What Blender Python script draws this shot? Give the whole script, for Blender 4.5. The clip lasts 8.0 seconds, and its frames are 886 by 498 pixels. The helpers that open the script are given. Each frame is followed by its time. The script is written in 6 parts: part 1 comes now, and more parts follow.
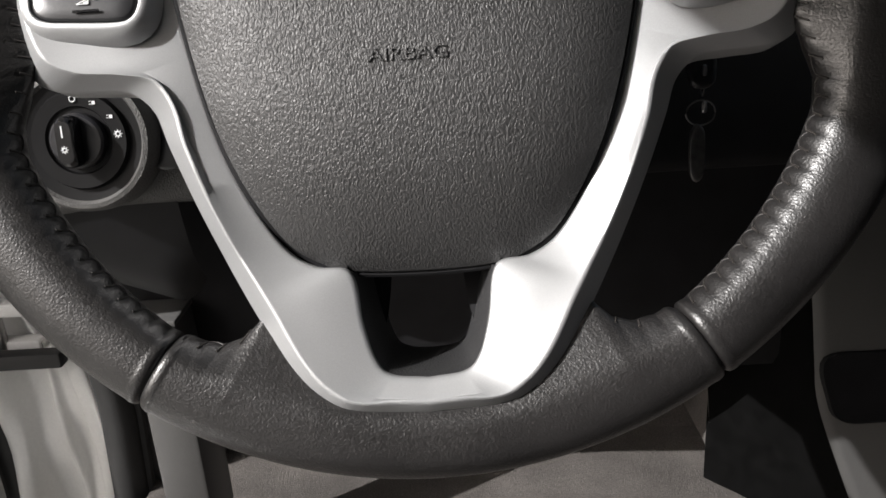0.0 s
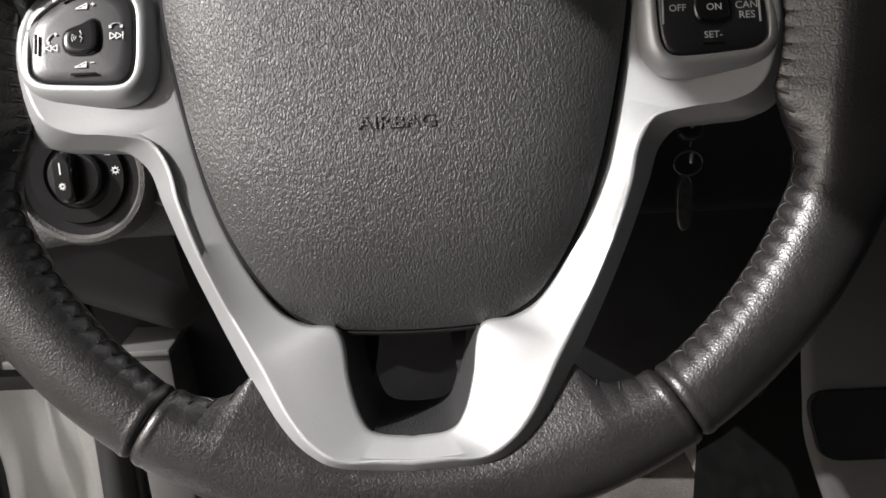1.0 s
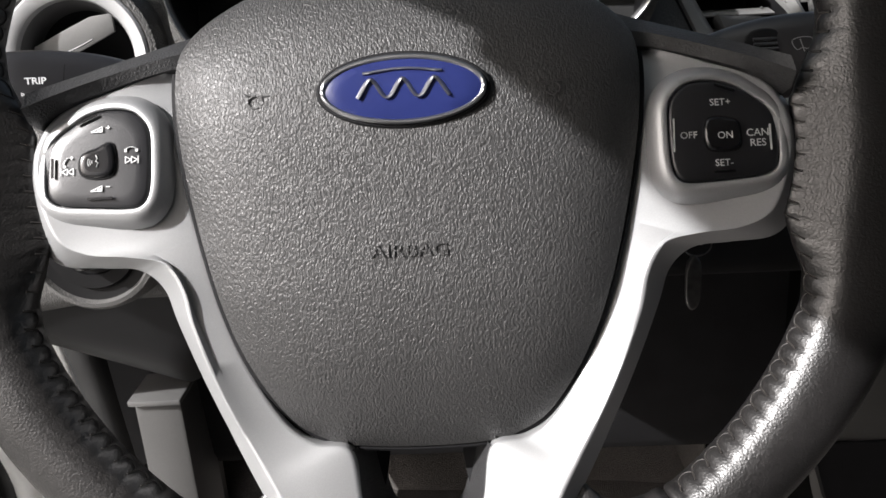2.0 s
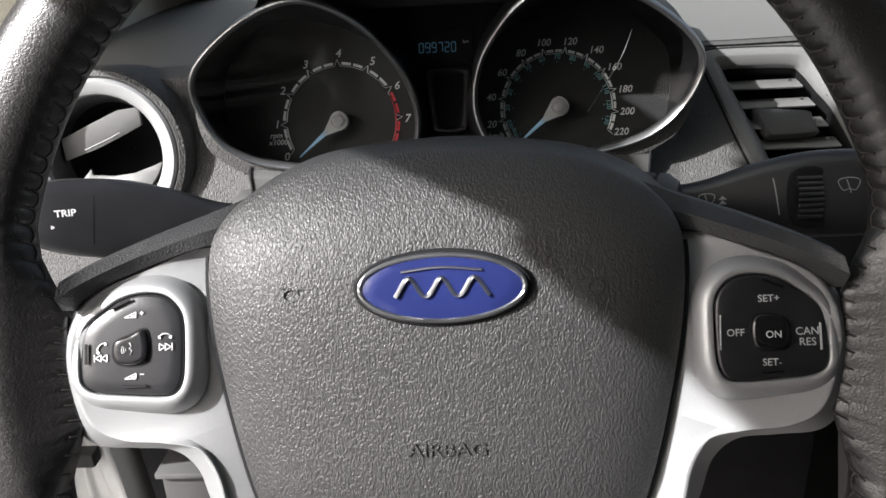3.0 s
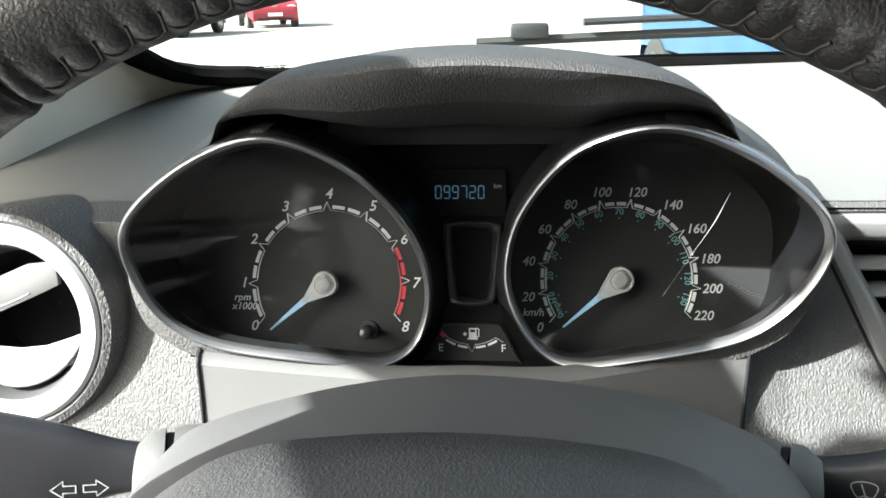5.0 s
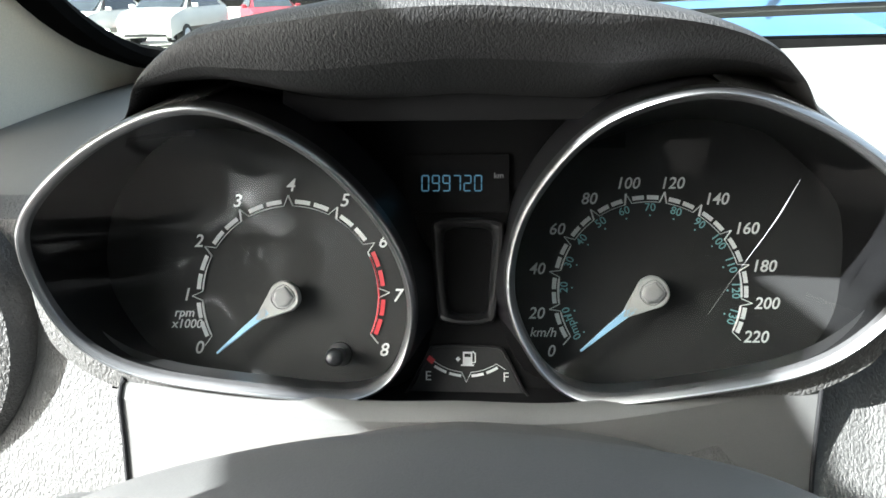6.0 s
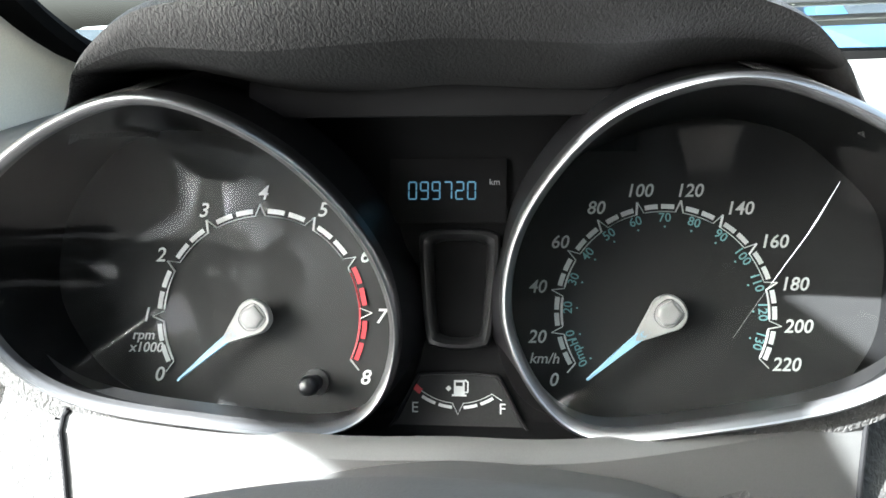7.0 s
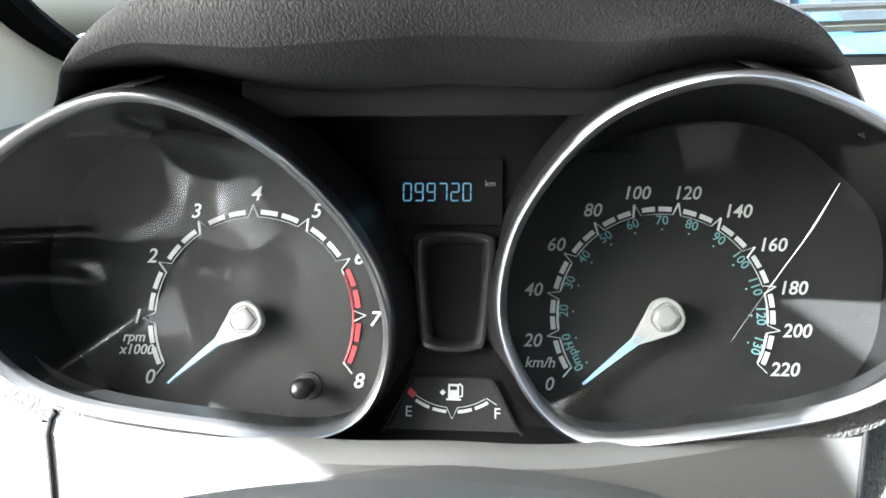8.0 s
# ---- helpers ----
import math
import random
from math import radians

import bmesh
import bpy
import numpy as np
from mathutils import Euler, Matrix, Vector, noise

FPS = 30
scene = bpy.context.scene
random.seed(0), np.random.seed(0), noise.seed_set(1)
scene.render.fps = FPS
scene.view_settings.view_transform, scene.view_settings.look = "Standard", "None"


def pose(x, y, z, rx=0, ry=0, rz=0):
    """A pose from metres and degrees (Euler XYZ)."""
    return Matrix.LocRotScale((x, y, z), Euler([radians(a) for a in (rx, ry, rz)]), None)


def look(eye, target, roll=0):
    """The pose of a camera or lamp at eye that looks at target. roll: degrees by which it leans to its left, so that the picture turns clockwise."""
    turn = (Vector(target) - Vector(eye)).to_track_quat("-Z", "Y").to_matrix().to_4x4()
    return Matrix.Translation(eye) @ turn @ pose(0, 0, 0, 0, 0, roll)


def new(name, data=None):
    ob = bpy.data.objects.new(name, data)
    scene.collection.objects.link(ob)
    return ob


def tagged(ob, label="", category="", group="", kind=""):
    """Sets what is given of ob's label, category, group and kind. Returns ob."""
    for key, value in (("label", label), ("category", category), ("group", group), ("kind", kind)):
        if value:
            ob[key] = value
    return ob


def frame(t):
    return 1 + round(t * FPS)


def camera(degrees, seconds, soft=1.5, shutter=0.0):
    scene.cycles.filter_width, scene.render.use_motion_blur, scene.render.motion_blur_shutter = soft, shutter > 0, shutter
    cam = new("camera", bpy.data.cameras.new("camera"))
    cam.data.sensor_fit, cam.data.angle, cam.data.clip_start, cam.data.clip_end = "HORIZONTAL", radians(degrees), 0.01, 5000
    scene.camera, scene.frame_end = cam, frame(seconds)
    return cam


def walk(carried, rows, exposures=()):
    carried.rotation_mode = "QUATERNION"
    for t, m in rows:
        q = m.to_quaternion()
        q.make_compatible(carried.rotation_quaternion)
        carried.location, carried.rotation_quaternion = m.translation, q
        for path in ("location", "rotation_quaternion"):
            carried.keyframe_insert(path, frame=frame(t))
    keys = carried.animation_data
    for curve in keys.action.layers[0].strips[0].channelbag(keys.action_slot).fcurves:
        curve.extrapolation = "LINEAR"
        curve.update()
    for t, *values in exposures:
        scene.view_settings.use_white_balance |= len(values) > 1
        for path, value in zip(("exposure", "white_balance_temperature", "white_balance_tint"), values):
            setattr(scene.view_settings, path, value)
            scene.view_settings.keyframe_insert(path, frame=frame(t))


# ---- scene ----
from mathutils.bvhtree import BVHTree

EXPO = [0.62, 0.68, 1.12, 1.54, 2.42, 3.08, 4.10]
cam = camera(57.18, 8.0, soft=1.6)
PATH = [
    (0, (0.0166, -0.0098, 0.8939), (-0.0366, 1.8663, 0.2029), -4.02),
    (0.5, (0.0193, -0.0105, 0.9023), (-0.0313, 1.8673, 0.2158), -3.47),
    (1, (0.0228, -0.0092, 0.9163), (-0.0266, 1.8730, 0.2418), -3.14),
    (1.2, (0.0235, -0.0069, 0.9255), (-0.0243, 1.8726, 0.2436), -3.17),
    (2.3, (0.0223, 0.0142, 0.9878), (-0.0560, 1.8815, 0.2755), -3.24),
    (2.5, (0.0204, 0.0209, 1.0029), (-0.0668, 1.8838, 0.2805), -3.28),
    (3, (0.0179, 0.0438, 1.0447), (-0.0931, 1.8899, 0.2833), -3.30),
    (3.5, (0.0173, 0.0721, 1.0744), (-0.1122, 1.9203, 0.3213), -3.45),
    (4, (0.0216, 0.1121, 1.0877), (-0.1331, 1.9769, 0.3815), -2.39),
    (4.5, (0.0199, 0.1563, 1.0837), (-0.1481, 2.0413, 0.4369), -1.62),
    (4.7, (0.0182, 0.1780, 1.0766), (-0.1533, 2.0668, 0.4420), -1.46),
    (5.8, (0.0106, 0.2787, 1.0405), (-0.1588, 2.1750, 0.4277), -1.21),
    (6, (0.0147, 0.2901, 1.0365), (-0.1645, 2.1881, 0.4319), -1.37),
    (6.5, (0.0187, 0.3127, 1.0265), (-0.1788, 2.2175, 0.4498), -1.53),
    (7, (0.0185, 0.3254, 1.0195), (-0.1800, 2.2424, 0.4847), -1.34),
    (7.5, (0.0199, 0.3292, 1.0175), (-0.1798, 2.2501, 0.4978), -1.27),
    (8, (0.0192, 0.3285, 1.0165), (-0.1735, 2.2509, 0.4994), -1.01),
]
SIZE = 0.906      # brings the drawn sizes to a steering wheel of 375 mm
walk(cam, [(t, look(Vector(eye) * SIZE, Vector(target) * SIZE, roll)) for t, eye, target, roll in PATH], [(t, e, k, g) for t, e, k, g in zip((0.0, 1.2, 2.3, 3.5, 4.5, 5.8, 8.0), EXPO, (6400, 6400, 6300, 6250, 6250, 6100, 5950), (11, 11, 12, 9, 5, 4, 5))])

# ---- daylight ----
SUN_WAY = Vector((-0.70, -0.42, 0.57)).normalized()
world = bpy.data.worlds.new("sky")
scene.world = world
world.use_nodes = True
sky = world.node_tree.nodes.new("ShaderNodeTexSky")
sky.sky_type = "NISHITA"
sky.sun_disc = False
sky.air_density = 0.7
sky.dust_density = 7.0
sky.ozone_density = 0.2
sky.sun_elevation = math.asin(SUN_WAY.z)
sky.sun_rotation = math.atan2(SUN_WAY.x, SUN_WAY.y)
world.node_tree.nodes["Background"].inputs[1].default_value = 0.078
pale = world.node_tree.nodes.new("ShaderNodeHueSaturation")
pale.inputs["Saturation"].default_value = 0.6
world.node_tree.links.new(sky.outputs[0], pale.inputs["Color"])
world.node_tree.links.new(pale.outputs[0], world.node_tree.nodes["Background"].inputs[0])
sun = new("sun", bpy.data.lights.new("sun", "SUN"))
sun.data.energy = 4.6
sun.data.angle = radians(0.55)
sun.data.color = (1.0, 0.972, 0.935)
sun.matrix_world = look(SUN_WAY * 10, (0, 0, 0))


# ---- materials ----
def shader(name, color, rough=0.5, metal=0.0, spots=(), bumps=(), coat=0.0, rough_var=0.0, specular=0.5):
    """spots: (scale, amount, detail) value variation; bumps: (kind, scale, strength, distance)."""
    m = bpy.data.materials.new(name)
    m.use_nodes = True
    nt = m.node_tree
    p = nt.nodes["Principled BSDF"]
    p.inputs["Base Color"].default_value = (*color, 1)
    p.inputs["Roughness"].default_value = rough
    p.inputs["Metallic"].default_value = metal
    p.inputs["Coat Weight"].default_value = coat
    p.inputs["Coat Roughness"].default_value = 0.12
    p.inputs["Specular IOR Level"].default_value = specular
    place = nt.nodes.new("ShaderNodeTexCoord").outputs["Object"]
    last = None
    for scale, amount, detail in spots:
        n = nt.nodes.new("ShaderNodeTexNoise")
        n.inputs["Scale"].default_value = scale
        n.inputs["Detail"].default_value = detail
        nt.links.new(place, n.inputs["Vector"])
        ramp = nt.nodes.new("ShaderNodeMapRange")
        ramp.inputs["From Min"].default_value, ramp.inputs["From Max"].default_value = 0.3, 0.7
        ramp.inputs["To Min"].default_value, ramp.inputs["To Max"].default_value = 1 - amount, 1 + amount
        nt.links.new(n.outputs["Fac"], ramp.inputs["Value"])
        mul = nt.nodes.new("ShaderNodeVectorMath")
        mul.operation = "SCALE"
        if last is None:
            mul.inputs[0].default_value = color
        else:
            nt.links.new(last, mul.inputs[0])
        nt.links.new(ramp.outputs["Result"], mul.inputs["Scale"])
        last = mul.outputs["Vector"]
        if rough_var:
            rr = nt.nodes.new("ShaderNodeMapRange")
            rr.inputs["From Min"].default_value, rr.inputs["From Max"].default_value = 0.3, 0.7
            rr.inputs["To Min"].default_value, rr.inputs["To Max"].default_value = rough - rough_var, rough + rough_var
            nt.links.new(n.outputs["Fac"], rr.inputs["Value"])
            nt.links.new(rr.outputs["Result"], p.inputs["Roughness"])
    if last is not None:
        nt.links.new(last, p.inputs["Base Color"])
    normal = None
    for kind, scale, strength, distance in bumps:
        if kind == "noise":
            n = nt.nodes.new("ShaderNodeTexNoise")
            n.inputs["Detail"].default_value = 3
            out = n.outputs["Fac"]
        elif kind in ("wrinkle", "upright"):
            # short worm-like ridges, drawn out upwards for "upright"
            n = nt.nodes.new("ShaderNodeTexNoise")
            n.inputs["Detail"].default_value = 1.2
            n.inputs["Distortion"].default_value = 0.5
            flat = nt.nodes.new("ShaderNodeMapRange")
            flat.interpolation_type = "SMOOTHSTEP"
            flat.inputs["From Min"].default_value, flat.inputs["From Max"].default_value = 0.28, 0.70
            nt.links.new(n.outputs["Fac"], flat.inputs["Value"])
            out = flat.outputs["Result"]
        elif kind == "cell":
            # flat-topped cells parted by narrow valleys
            n = nt.nodes.new("ShaderNodeTexVoronoi")
            n.feature = "DISTANCE_TO_EDGE"
            flat = nt.nodes.new("ShaderNodeMapRange")
            flat.interpolation_type = "SMOOTHSTEP"
            flat.inputs["From Max"].default_value = 0.22
            nt.links.new(n.outputs["Distance"], flat.inputs["Value"])
            out = flat.outputs["Result"]
        else:
            n = nt.nodes.new("ShaderNodeTexVoronoi")
            n.feature = "SMOOTH_F1" if kind == "pebble" else "DISTANCE_TO_EDGE"
            out = n.outputs["Distance"]
        n.inputs["Scale"].default_value = scale
        warp = nt.nodes.new("ShaderNodeTexNoise")
        warp.inputs["Scale"].default_value = scale * 0.6
        mix = nt.nodes.new("ShaderNodeVectorMath")
        mix.operation = "MULTIPLY_ADD"
        mix.inputs[1].default_value = (1.6 / scale,) * 3
        nt.links.new(place, warp.inputs["Vector"])
        nt.links.new(warp.outputs["Color"], mix.inputs[0])
        nt.links.new(place, mix.inputs[2])
        squash = nt.nodes.new("ShaderNodeVectorMath")
        squash.operation = "MULTIPLY"
        squash.inputs[1].default_value = (1.0, 0.5, 0.5) if kind == "upright" else (1.0, 1.0, 1.0)
        nt.links.new(mix.outputs["Vector"], squash.inputs[0])
        nt.links.new(squash.outputs["Vector"], n.inputs["Vector"])
        b = nt.nodes.new("ShaderNodeBump")
        b.inputs["Strength"].default_value = strength
        b.inputs["Distance"].default_value = distance
        b.invert = kind == "pebble"
        nt.links.new(out, b.inputs["Height"])
        if normal is not None:
            nt.links.new(normal, b.inputs["Normal"])
        normal = b.outputs["Normal"]
    if normal is not None:
        nt.links.new(normal, p.inputs["Normal"])
    return m


def glass(name, gloss=0.04, tint=(0.97, 0.98, 0.97)):
    """Thin clear glass: lets the view through and mirrors a small share of it."""
    m = bpy.data.materials.new(name)
    m.use_nodes = True
    nt = m.node_tree
    nt.nodes.clear()
    out = nt.nodes.new("ShaderNodeOutputMaterial")
    mix = nt.nodes.new("ShaderNodeMixShader")
    t = nt.nodes.new("ShaderNodeBsdfTransparent")
    t.inputs["Color"].default_value = (*tint, 1)
    g = nt.nodes.new("ShaderNodeBsdfGlossy")
    g.inputs["Roughness"].default_value = 0.03
    mix.inputs[0].default_value = gloss
    nt.links.new(t.outputs[0], mix.inputs[1])
    nt.links.new(g.outputs[0], mix.inputs[2])
    nt.links.new(mix.outputs[0], out.inputs[0])
    return m


def glow(name, color, strength):
    m = bpy.data.materials.new(name)
    m.use_nodes = True
    p = m.node_tree.nodes["Principled BSDF"]
    p.inputs["Base Color"].default_value = (*color, 1)
    p.inputs["Emission Color"].default_value = (*color, 1)
    p.inputs["Emission Strength"].default_value = strength
    return m


LEATHER = shader("leather", (0.0152, 0.0143, 0.0141), 0.37, spots=((30, 0.25, 3), (900, 0.12, 2)), bumps=(("noise", 300, 0.07, 0.0008), ("pebble", 1300, 0.40, 0.0003), ("noise", 1900, 0.14, 0.0003)), rough_var=0.07, specular=0.75)
COVER = shader("moulded_airbag_plastic", (0.038, 0.0375, 0.0375), 0.43, spots=((14, 0.10, 3), (1200, 0.08, 2)), bumps=(("upright", 1450, 0.53, 0.0004), ("noise", 800, 0.15, 0.0004)), specular=0.55)
GRAIN = shader("grained_dash_plastic", (0.078, 0.0768, 0.0748), 0.55, spots=((8, 0.10, 3), (1500, 0.10, 2)), bumps=(("upright", 1150, 0.7, 0.0005),))
DASH = shader("soft_dash_pad", (0.127, 0.127, 0.122), 0.6, spots=((6, 0.08, 3), (1500, 0.08, 2)), bumps=(("noise", 1300, 0.5, 0.0005),))
DARK = shader("dark_grained_plastic", (0.030, 0.030, 0.031), 0.5, spots=((12, 0.2, 3), (1300, 0.15, 2)), bumps=(("edge", 700, 0.5, 0.0006),))
VISOR = shader("pebbled_visor_plastic", (0.033, 0.0326, 0.0335), 0.57, spots=((10, 0.15, 3), (900, 0.12, 2)), bumps=(("upright", 1500, 0.55, 0.0004),), specular=0.35)
SMOOTH = shader("smooth_black_plastic", (0.016, 0.016, 0.018), 0.33, spots=((40, 0.2, 3),), bumps=(("noise", 1600, 0.15, 0.0003),))
GLOSSY = shader("gloss_black_plastic", (0.008, 0.008, 0.009), 0.16, spots=((60, 0.2, 2),))
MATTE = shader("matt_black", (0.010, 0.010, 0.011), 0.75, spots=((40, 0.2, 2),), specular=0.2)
SILVER = shader("satin_silver_paint", (0.385, 0.389, 0.395), 0.45, 0.52, spots=((9, 0.05, 3), (2500, 0.05, 2)), bumps=(("noise", 2500, 0.06, 0.0002),), rough_var=0.03)
PANEL = shader("satin_grey_paint", (0.106, 0.1055, 0.104), 0.45, 0.1, spots=((10, 0.06, 3), (2000, 0.04, 2)), bumps=(("noise", 1800, 0.08, 0.0002),))
CHROME = shader("satin_chrome", (0.38, 0.38, 0.39), 0.33, 1.0, spots=((30, 0.06, 2),), rough_var=0.03)
STEEL = shader("steel", (0.42, 0.41, 0.40), 0.3, 1.0, spots=((200, 0.2, 2),))
BLUE = shader("emblem_blue_enamel", (0.018, 0.026, 0.115), 0.25, spots=((50, 0.1, 2),), coat=0.6)
WHITE_INK = shader("white_print", (0.72, 0.73, 0.74), 0.5, spots=((300, 0.05, 2),))
GREY_INK = shader("grey_print", (0.42, 0.43, 0.43), 0.5, spots=((300, 0.08, 2),))
TEAL_INK = shader("teal_print", (0.22, 0.44, 0.48), 0.5, spots=((300, 0.08, 2),))
RED_INK = shader("red_print", (0.55, 0.045, 0.06), 0.5, spots=((300, 0.08, 2),))
DIAL = shader("dial_face_black", (0.021, 0.021, 0.0217), 0.6, spots=((25, 0.15, 3), (1500, 0.1, 2)), bumps=(("noise", 2500, 0.2, 0.0002),), specular=0.3)
NEEDLE = shader("white_needle_plastic", (0.37, 0.37, 0.37), 0.4, spots=((90, 0.05, 2),))
NEEDLE_BLUE = shader("pale_blue_needle", (0.30, 0.52, 0.72), 0.4, spots=((90, 0.05, 2),))
LENS = glass("instrument_lens", 0.019)
SCREEN = glass("windscreen_glass", 0.03, (0.90, 0.96, 0.91))
SIDE_GLASS = glass("dimming_side_glass", 0.05, (0.42, 0.46, 0.44))
LCD = glow("lcd_segments", (0.14, 0.32, 0.46), 0.05)
CREAM = shader("cream_trim", (0.80, 0.75, 0.64), 0.7, spots=((7, 0.05, 3), (900, 0.05, 2)), bumps=(("noise", 700, 0.3, 0.0006),))
RUBBER = shader("black_rubber", (0.014, 0.014, 0.014), 0.6, spots=((40, 0.2, 3),), bumps=(("noise", 500, 0.2, 0.0005),))
BODY_WHITE = shader("white_car_paint", (0.70, 0.70, 0.685), 0.3, spots=((3, 0.05, 3), (300, 0.03, 2)), coat=0.5)
BODY_BLUE = shader("blue_car_paint", (0.026, 0.062, 0.125), 0.35, spots=((3, 0.1, 3),), specular=0.4)
BODY_SILVER = shader("silver_white_car_paint", (0.40, 0.40, 0.39), 0.3, spots=((3, 0.05, 3), (300, 0.03, 2)), coat=0.4)
BODY_RED = shader("red_car_paint", (0.20, 0.02, 0.03), 0.4, spots=((3, 0.1, 3),), specular=0.3)
CAR_GLASS = shader("car_window_glass", (0.02, 0.025, 0.03), 0.06, spots=((4, 0.2, 2),))
TYRE = shader("tyre_rubber", (0.02, 0.02, 0.02), 0.8, spots=((30, 0.2, 2),))
LAMP_LENS = shader("headlamp_lens", (0.55, 0.57, 0.58), 0.12, 0.4, spots=((20, 0.2, 2),))
CARPET = shader("grey_carpet", (0.108, 0.098, 0.091), 0.95, spots=((20, 0.2, 4), (700, 0.35, 3)), bumps=(("noise", 900, 0.9, 0.003),))
SEAT = shader("dark_seat_cloth", (0.05, 0.05, 0.052), 0.9, spots=((20, 0.2, 4), (900, 0.2, 3)), bumps=(("noise", 900, 0.6, 0.001),))
ASPHALT = shader("pale_concrete", (0.24, 0.235, 0.215), 0.9, spots=((0.6, 0.12, 4), (60, 0.15, 4)), bumps=(("noise", 90, 0.6, 0.01),))
PAPER = shader("label_paper", (0.62, 0.62, 0.58), 0.6, spots=((60, 0.05, 2),))
CONSOLE = shader("grey_console_plastic", (0.068, 0.067, 0.066), 0.5, spots=((9, 0.08, 3), (1200, 0.06, 2)), bumps=(("noise", 1200, 0.15, 0.0003),))
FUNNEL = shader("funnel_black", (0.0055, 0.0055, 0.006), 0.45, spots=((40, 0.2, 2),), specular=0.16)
COLLAR = shader("dark_grained_collar", (0.058, 0.057, 0.056), 0.55, spots=((8, 0.10, 3), (1500, 0.10, 2)), bumps=(("upright", 1000, 0.6, 0.0006),))
RIB = shader("grey_ribbed_plastic", (0.05, 0.05, 0.052), 0.4, spots=((60, 0.2, 2),))
FRAME = shader("satin_dark_grey_plastic", (0.165, 0.165, 0.162), 0.34, spots=((14, 0.08, 3), (1500, 0.05, 2)), bumps=(("noise", 1500, 0.1, 0.0002),))
SLAT = shader("mid_grey_slat_plastic", (0.15, 0.15, 0.148), 0.40, spots=((14, 0.08, 3), (1500, 0.05, 2)))
POD_INK = shader("pale_grey_print", (0.55, 0.56, 0.56), 0.5, spots=((300, 0.05, 2),))
TAB = shader("dark_grey_tab_plastic", (0.055, 0.055, 0.056), 0.4, spots=((30, 0.1, 2),), bumps=(("noise", 1200, 0.15, 0.0003),))
BEVEL = shader("gunmetal_bevel", (0.16, 0.16, 0.165), 0.34, 0.7, spots=((30, 0.08, 2),))
SHROUD = shader("fine_grey_plastic", (0.075, 0.0745, 0.0735), 0.5, spots=((9, 0.08, 3), (1500, 0.06, 2)), bumps=(("noise", 1500, 0.2, 0.0003),))
DULL = shader("dull_steel", (0.16, 0.155, 0.15), 0.4, 0.9, spots=((200, 0.2, 2),))
BEZEL = shader("satin_black_bezel", (0.024, 0.024, 0.025), 0.38, spots=((40, 0.15, 2),))
NEAR_BLACK = shader("near_black_matt", (0.003, 0.003, 0.003), 0.95, spots=((60, 0.3, 3),), specular=0.04)
CAP = shader("grey_needle_cap", (0.27, 0.27, 0.275), 0.32, spots=((90, 0.05, 2),))
VISOR_LIP = shader("dark_visor_lip", (0.021, 0.021, 0.0214), 0.6, spots=((20, 0.15, 3), (900, 0.1, 2)), bumps=(("upright", 1200, 0.3, 0.0004),), specular=0.3)
THREAD = shader("dark_brown_thread", (0.026, 0.023, 0.021), 0.6, spots=((600, 0.2, 2),))
HEADLINER = shader("grey_headliner", (0.34, 0.335, 0.325), 0.9, spots=((10, 0.1, 3),), bumps=(("noise", 900, 0.4, 0.001),))


# ---- mesh helpers ----
def thing(name, at, label, category, group="", kind=""):
    ob = new(name)
    ob.empty_display_size = 0.02
    ob.location = Vector(at) * SIZE
    return tagged(ob, label, category, group, kind)


def origin(ob):
    o = Vector((0, 0, 0))
    while ob is not None:
        o += ob.location
        ob = ob.parent
    return o


def part(name, bm, material, parent=None, label="", smooth=True, bevel=0.0):
    """Links a bmesh given in world places as one mesh object under parent."""
    if bevel:
        edges = [e for e in bm.edges if e.is_manifold and e.calc_face_angle(0) > 0.6]
        bmesh.ops.bevel(bm, geom=edges, offset=bevel, segments=2, profile=0.5, affect="EDGES", clamp_overlap=True)
    bmesh.ops.recalc_face_normals(bm, faces=bm.faces)
    bmesh.ops.scale(bm, vec=(SIZE,) * 3, verts=bm.verts)
    if parent is not None:
        bmesh.ops.translate(bm, verts=bm.verts, vec=-origin(parent))
    me = bpy.data.meshes.new(name)
    bm.to_mesh(me)
    bm.free()
    if smooth:
        me.polygons.foreach_set("use_smooth", [True] * len(me.polygons))
        me.set_sharp_from_angle(angle=radians(38))
    me.materials.append(material)
    ob = new(name, me)
    ob.parent = parent
    if label:
        ob["label"] = label
    return ob


def solo(name, bm, material, label, category, kind="", smooth=True, bevel=0.0, group=""):
    return tagged(part(name, bm, material, None, "", smooth, bevel), label, category, group, kind)


def curve(points, n, closed=False):
    """A smooth curve of n points through a few given ones (of any dimension), evenly by arc length."""
    p = [np.array(q, float) for q in points]
    k = len(p)
    dense = []
    last = k if closed else k - 1
    for i in range(last):
        if closed:
            a, b, c, d = p[(i - 1) % k], p[i], p[(i + 1) % k], p[(i + 2) % k]
        else:
            b, c = p[i], p[i + 1]
            a = p[i - 1] if i else 2 * b - c
            d = p[i + 2] if i + 2 < k else 2 * c - b
        for s in np.linspace(0, 1, 24, endpoint=False):
            dense.append(0.5 * (2 * b + (c - a) * s + (2 * a - 5 * b + 4 * c - d) * s * s + (3 * b - a - 3 * c + d) * s ** 3))
    dense.append(p[0] if closed else p[-1])
    dense = np.array(dense)
    run = np.r_[0, np.cumsum(np.linalg.norm(np.diff(dense, axis=0), axis=1))]
    at = np.linspace(0, run[-1], n, endpoint=not closed)
    return np.array([np.interp(at, run, dense[:, j]) for j in range(dense.shape[1])]).T


